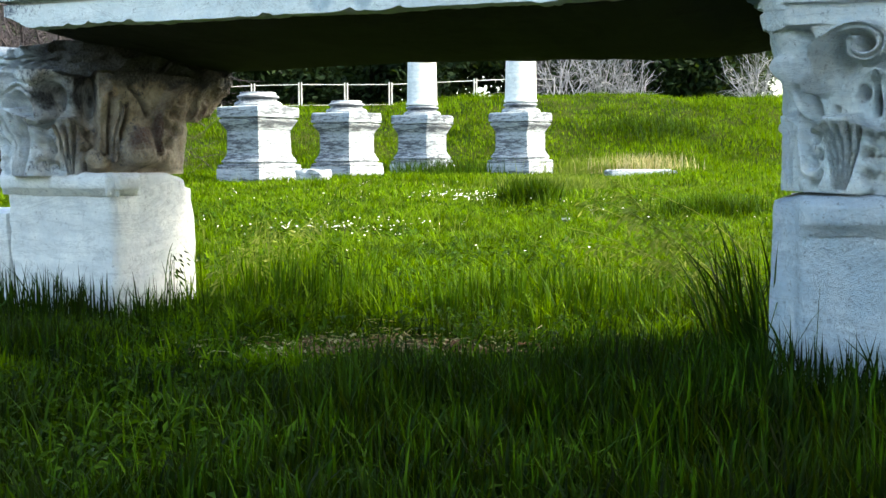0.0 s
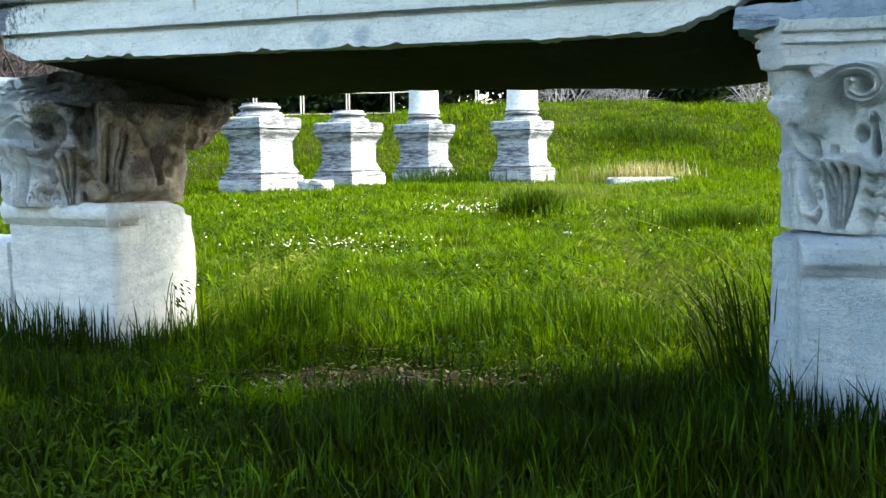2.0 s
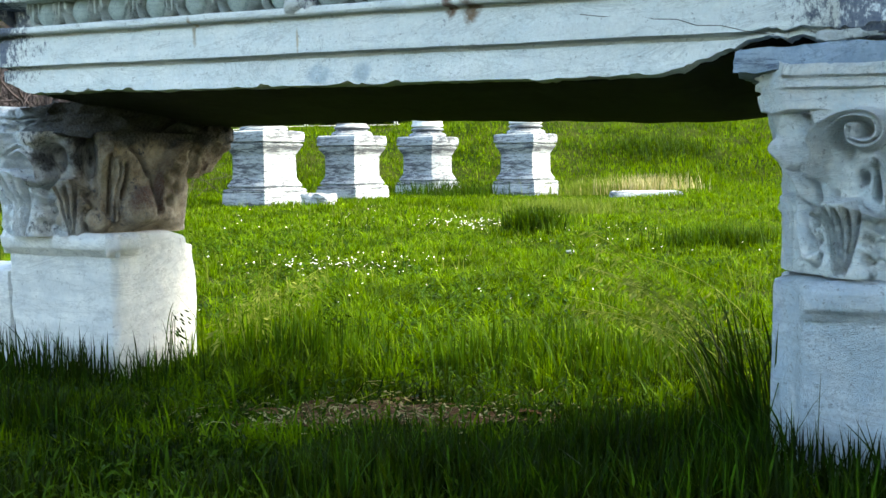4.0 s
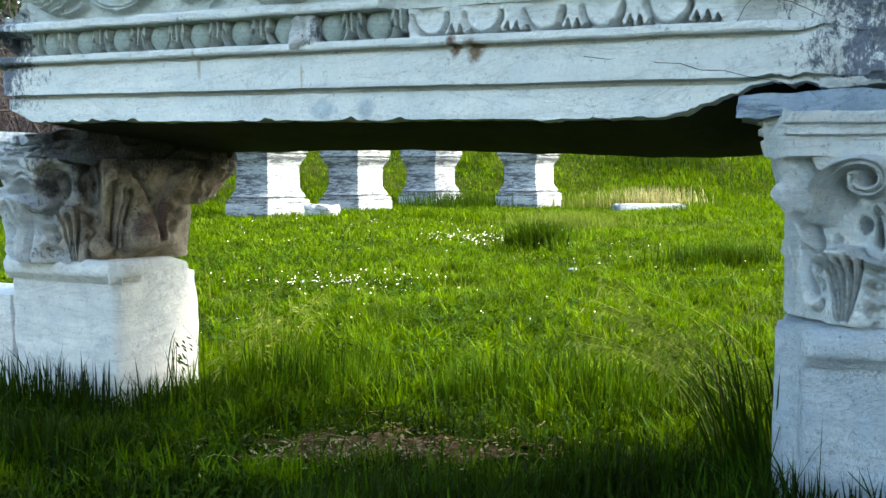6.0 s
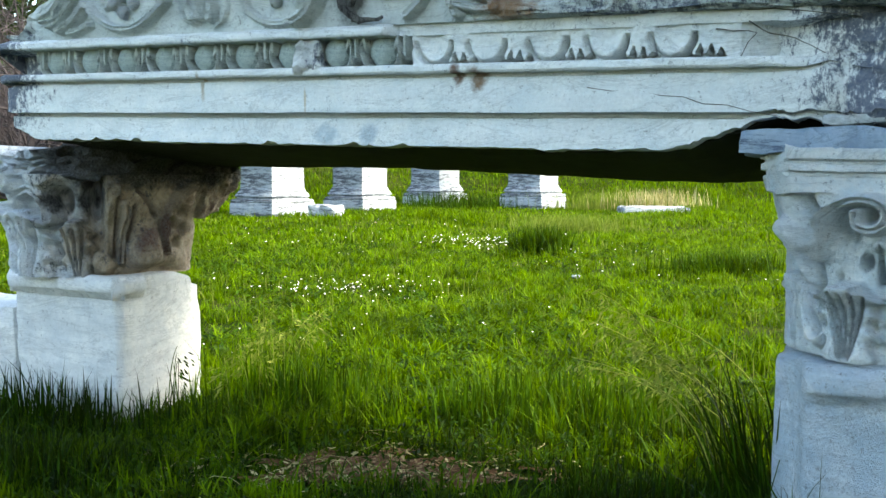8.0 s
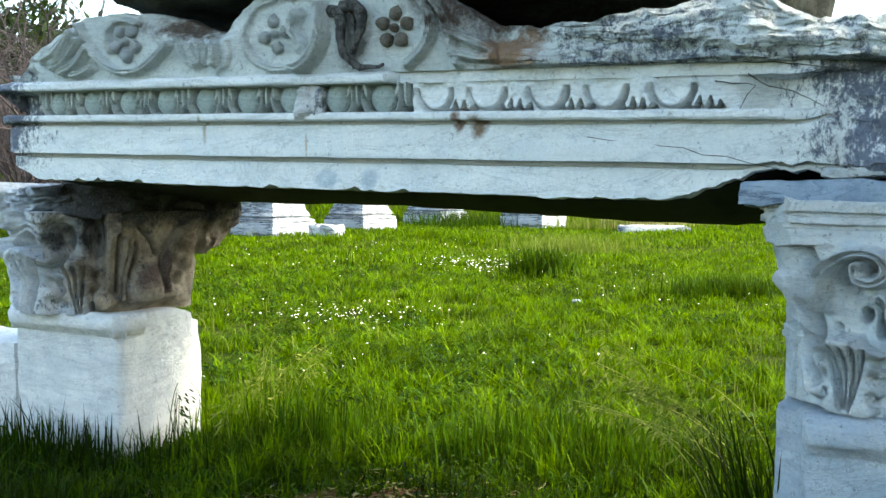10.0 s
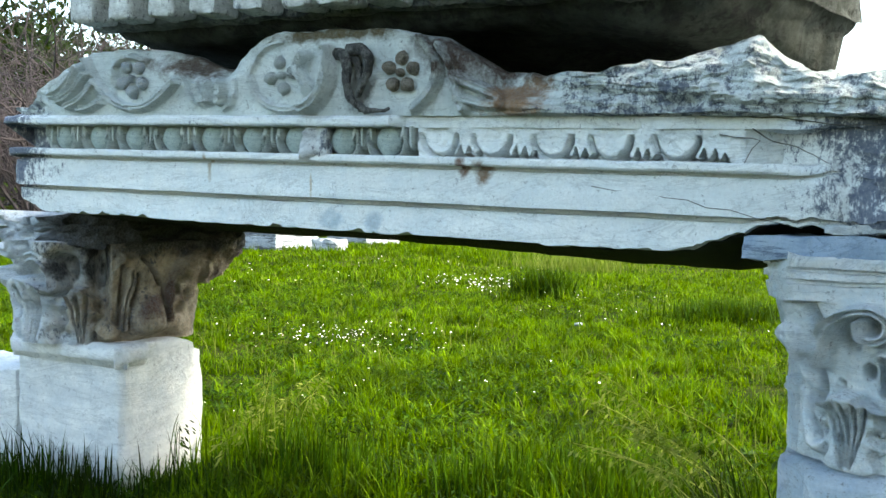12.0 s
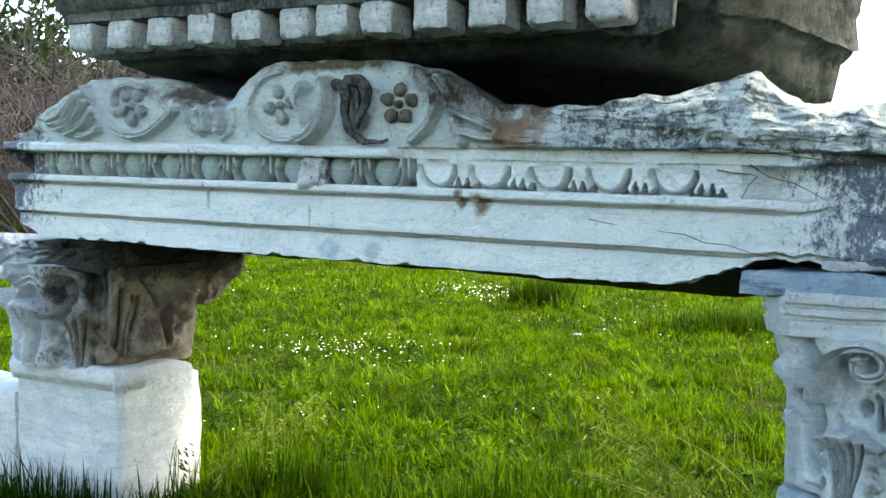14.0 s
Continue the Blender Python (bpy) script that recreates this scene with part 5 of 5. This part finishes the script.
def oats(name, spots, label, material, grains=18):
    """Leaning stems, each with a drooping panicle of narrow spikelets."""
    bm = bmesh.new()
    for bx, by, h, lx, ly in spots:
        bz = float(height_at(np.array([bx]), np.array([by]))[0]) - 0.01
        pts = [Vector((bx + lx * t ** 2, by + ly * t ** 2, bz + h * (t - 0.22 * t ** 3))) for t in (i / 9 for i in range(10))]
        add_tube(bm, pts, 0.0030, 4, 0.0012)
        for i in range(grains):
            t = rng.uniform(0.55, 1.0)
            p = Vector((bx + lx * t ** 2, by + ly * t ** 2, bz + h * (t - 0.22 * t ** 3)))
            d = Vector((np.sign(lx) * rng.uniform(0.2, 1.0), rng.normal(0, 0.4), rng.uniform(-0.5, 0.5))).normalized()
            q = p + d * rng.uniform(0.015, 0.06)
            e = q + (d + Vector((0, 0, -0.7))).normalized() * rng.uniform(0.020, 0.036)
            s = d.cross(Vector((0, 1, 0.2))).normalized() * 0.0055
            m = (q + e) / 2
            v = [bm.verts.new(c) for c in (q, m + s, e, m - s)]
            bm.faces.new(v)
            v = [bm.verts.new(c) for c in (p, p + Vector((0, 0.0008, 0.0008)), q)]
            bm.faces.new(v)
    return tagged(part(name, bm, material), label, "grass", kind="stuff")


patch_of("tall_grass", 0.30, 3.95, 0.22, 0.10, 520, 0.12, 0.30, 0.010, GRASS_MID, "upright clump of green grass under the beam", 0.22)
patch_of("tall_grass", 0.75, 3.75, 0.22, 0.12, 420, 0.12, 0.28, 0.010, GRASS_MID, "upright clump of green grass under the beam", 0.22)
patch_of("tall_grass", 0.90, 2.75, 0.05, 0.25, 150, 0.15, 0.50, 0.009, GRASS_SHADED, "long dark leaves against the pedestal", 0.32, (-0.15, 0.0), 4)
patch_of("tall_grass", -0.62, 4.05, 0.14, 0.12, 420, 0.16, 0.36, 0.009, GRASS_MID, "upright clump of dark green grass near the pedestal", 0.20)
patch_of("tall_grass", -1.05, 3.85, 0.14, 0.10, 260, 0.08, 0.20, 0.010, WEED, "dark weeds at the pedestal's foot", 0.5)


oats("oat_grass", [(0.93 + rng.normal(0, 0.10), 3.25 + rng.normal(0, 0.28), rng.uniform(0.42, 0.80), rng.uniform(-0.55, -0.15), rng.normal(0, 0.12)) for i in range(18)], "wild oats leaning from beside the pedestal", OATS)
oats("oat_grass", [(-0.88 + rng.normal(0, 0.10), 4.35 + rng.normal(0, 0.2), rng.uniform(0.30, 0.60), rng.uniform(-0.05, 0.16), rng.normal(0, 0.08)) for i in range(16)], "wild oats beside the pedestal", OATS)
oats("oat_grass", [(-1.19 + rng.normal(0, 0.02), 3.98 + rng.normal(0, 0.03), rng.uniform(0.30, 0.44), rng.uniform(0.0, 0.06), 0.0) for i in range(4)], "dark seeding stems in front of the pedestal", GRASS_SHADED, 6)
oats("oat_grass", [(-0.52 + rng.normal(0, 0.05), 4.1 + rng.normal(0, 0.08), rng.uniform(0.30, 0.42), rng.uniform(-0.02, 0.10), 0.0) for i in range(4)], "dark seeding stems in the grass", GRASS_SHADED, 7)


# bare soil with twigs and small weeds under the beam
gx, gy = np.meshgrid(np.linspace(-1.15, 0.75, 77), np.linspace(2.85, 3.75, 37))
soil_v, soil_f, ids = [], [], {}
gb = bare(gx, gy)
gz = height_at(gx.ravel(), gy.ravel()).reshape(gx.shape)
for j in range(gx.shape[0]):
    for i in range(gx.shape[1]):
        if gb[j, i] + 0.55 * noise.noise((gx[j, i] * 7, gy[j, i] * 9, 0)) > 0.34:
            ids[j, i] = len(soil_v)
            soil_v.append((gx[j, i], gy[j, i], gz[j, i] + 0.008 + 0.012 * gb[j, i] + 0.006 * noise.noise((gx[j, i] * 14, gy[j, i] * 14, 2))))
for j, i in ids:
    q = [(j, i), (j, i + 1), (j + 1, i + 1), (j + 1, i)]
    if all(c in ids for c in q):
        soil_f.append([ids[c] for c in q])
soil = tagged(raw("soil_patch", soil_v, soil_f, SOIL), "bare brown earth patch in the grass", "soil", kind="structure")
soil.data.shade_smooth()
bm = bmesh.new()
for i in range(34):
    px, py = rng.normal(-0.55, 0.40), rng.normal(3.30, 0.18)
    pz = float(height_at(np.array([px]), np.array([py]))[0]) + 0.03
    q, L = rng.uniform(0, 6.28), rng.uniform(0.05, 0.30)
    pts = [Vector((px, py, pz)) + Vector((math.cos(q + 0.25 * s), math.sin(q + 0.25 * s) * 0.6, 0.18 * math.sin(s * 1.3))) * L * s / 4 for s in range(5)]
    add_tube(bm, pts, 0.0013, 4, 0.0007)
for i in range(420):                       # dry leaf litter
    px, py = rng.normal(-0.30, 0.42), rng.normal(3.24, 0.15)
    pz = float(height_at(np.array([px]), np.array([py]))[0]) + rng.uniform(0.012, 0.035)
    q, L = rng.uniform(0, 6.28), rng.uniform(0.006, 0.020)
    a, b = Vector((math.cos(q), math.sin(q), rng.normal(0, 0.3))) * L, Vector((-math.sin(q), math.cos(q), rng.normal(0, 0.3))) * L * 0.35
    bm.faces.new([bm.verts.new(Vector((px, py, pz)) + c) for c in (-a, b, a, -b)])
tagged(part("dry_twigs", bm, STRAW), "thin dry twigs and leaf litter lying on earth", "twigs", kind="stuff")


def leaflets(name, x, y, size, lift, material, label):
    """Small broad leaves, each a bent diamond."""
    n = len(x)
    z = height_at(x, y) + lift
    q = rng.random(n) * 2 * np.pi
    a = np.stack([np.cos(q), np.sin(q), rng.normal(0.35, 0.4, n)], 1) * size[:, None]
    b = np.stack([-np.sin(q), np.cos(q), rng.normal(0, 0.25, n)], 1) * (size * 0.42)[:, None]
    c = np.stack([x, y, z], 1)
    up = np.array([0, 0, 0.25]) * size[:, None]
    v = np.stack([c - a, c - a * 0.2 + b + up, c + a, c - a * 0.2 - b + up], 1).reshape(-1, 3)
    f = np.arange(4 * n).reshape(-1, 4)
    t = np.concatenate([f[:, [0, 1, 2]], f[:, [0, 2, 3]]])
    ob = raw(name, v.tolist(), t.tolist(), material)
    return tagged(ob, label, "weeds", kind="stuff")


x, y = fan(rng, 26000, 1.1, 4.6, 0.56, 0.9)
c = two_noise(x, y, 0.30, 1.1, 31) + 0.25 * bump_at(x, y, -0.8, 2.1, 0.6, 0.4) + 0.2 * bump_at(x, y, -0.95, 3.45, 0.4, 0.3)
keep = outside_piers(x, y) & (rng.random(len(x)) < np.clip((c - 0.42) * 3, 0, 1))
x, y = x[keep], y[keep]
leaflets("weeds", x, y, rng.uniform(0.007, 0.020, len(x)), rng.uniform(0.01, 0.085, len(x)), WEED, "low broad-leaved weeds and clover among grass")
x, y = fan(rng, 60000, 4.0, 14.0, 0.50, 1.1)
c = two_noise(x, y, 0.5, 1.8, 33)
keep = outside_piers(x, y) & (rng.random(len(x)) < np.clip((c - 0.45) * 3, 0, 1))
x, y = x[keep], y[keep]
leaflets("clover", x, y, rng.uniform(0.012, 0.036, len(x)), rng.uniform(0.01, 0.09, len(x)), GRASS_MID, "low clover patches in the meadow")


def daisies(spots):
    """White flower heads on thin stalks; petals and eyes as two meshes of one kind of stuff."""
    pv, pf, ev, ef = [], [], [], []
    for x, y, size in spots:
        size *= 0.8
        z = float(height_at(np.array([x]), np.array([y]))[0]) + rng.uniform(0.06, 0.13)
        n = Vector((rng.normal(0, 0.3), -0.3 + rng.normal(0, 0.3), 1)).normalized()
        s = n.cross(Vector((0, 1, 0))).normalized()
        w = n.cross(s)
        c = Vector((x, y, z))
        for i in range(8):
            q0, q1 = 2 * math.pi * i / 8, 2 * math.pi * (i + 0.8) / 8
            k = len(pv)
            pv += [c, c + (s * math.cos(q0) + w * math.sin(q0)) * size + n * 0.1 * size, c + (s * math.cos(q1) + w * math.sin(q1)) * size + n * 0.1 * size]
            pf.append((k, k + 1, k + 2))
        k = len(ev)
        ev += [c + n * 0.15 * size + (s * math.cos(q) + w * math.sin(q)) * size * 0.3 for q in (0, 1.26, 2.51, 3.77, 5.03)]
        ef.append(tuple(range(k, k + 5)))
    flowers = tagged(raw("daisies", pv, pf, PETAL), "white daisies with yellow centres scattered in grass", "flowers", kind="stuff")
    raw("flower_eyes", ev, ef, EYE_YELLOW, flowers)


spots = [(rng.normal(-1.0, 0.45), rng.normal(8.1, 0.35), rng.uniform(0.0054, 0.0107)) for i in range(130)]
spots += [(rng.normal(0.25, 0.42), rng.normal(13.6, 0.55), rng.uniform(0.0081, 0.0156)) for i in range(120)]
spots += [(rng.normal(1.9, 0.5), rng.normal(11.8, 1.2), rng.uniform(0.0063, 0.0117)) for i in range(30)]
spots += [(rng.normal(-1.2, 1.5), rng.normal(16.0, 2.2), rng.uniform(0.0072, 0.0137)) for i in range(90)]
spots += [(rng.uniform(-2.0, 3.0), rng.uniform(5.0, 12.0), rng.uniform(0.0045, 0.0097)) for i in range(45)]
spots += [(rng.normal(-0.35, 0.3), rng.normal(5.8, 0.4), rng.uniform(0.0045, 0.0083)) for i in range(16)]
daisies(spots)
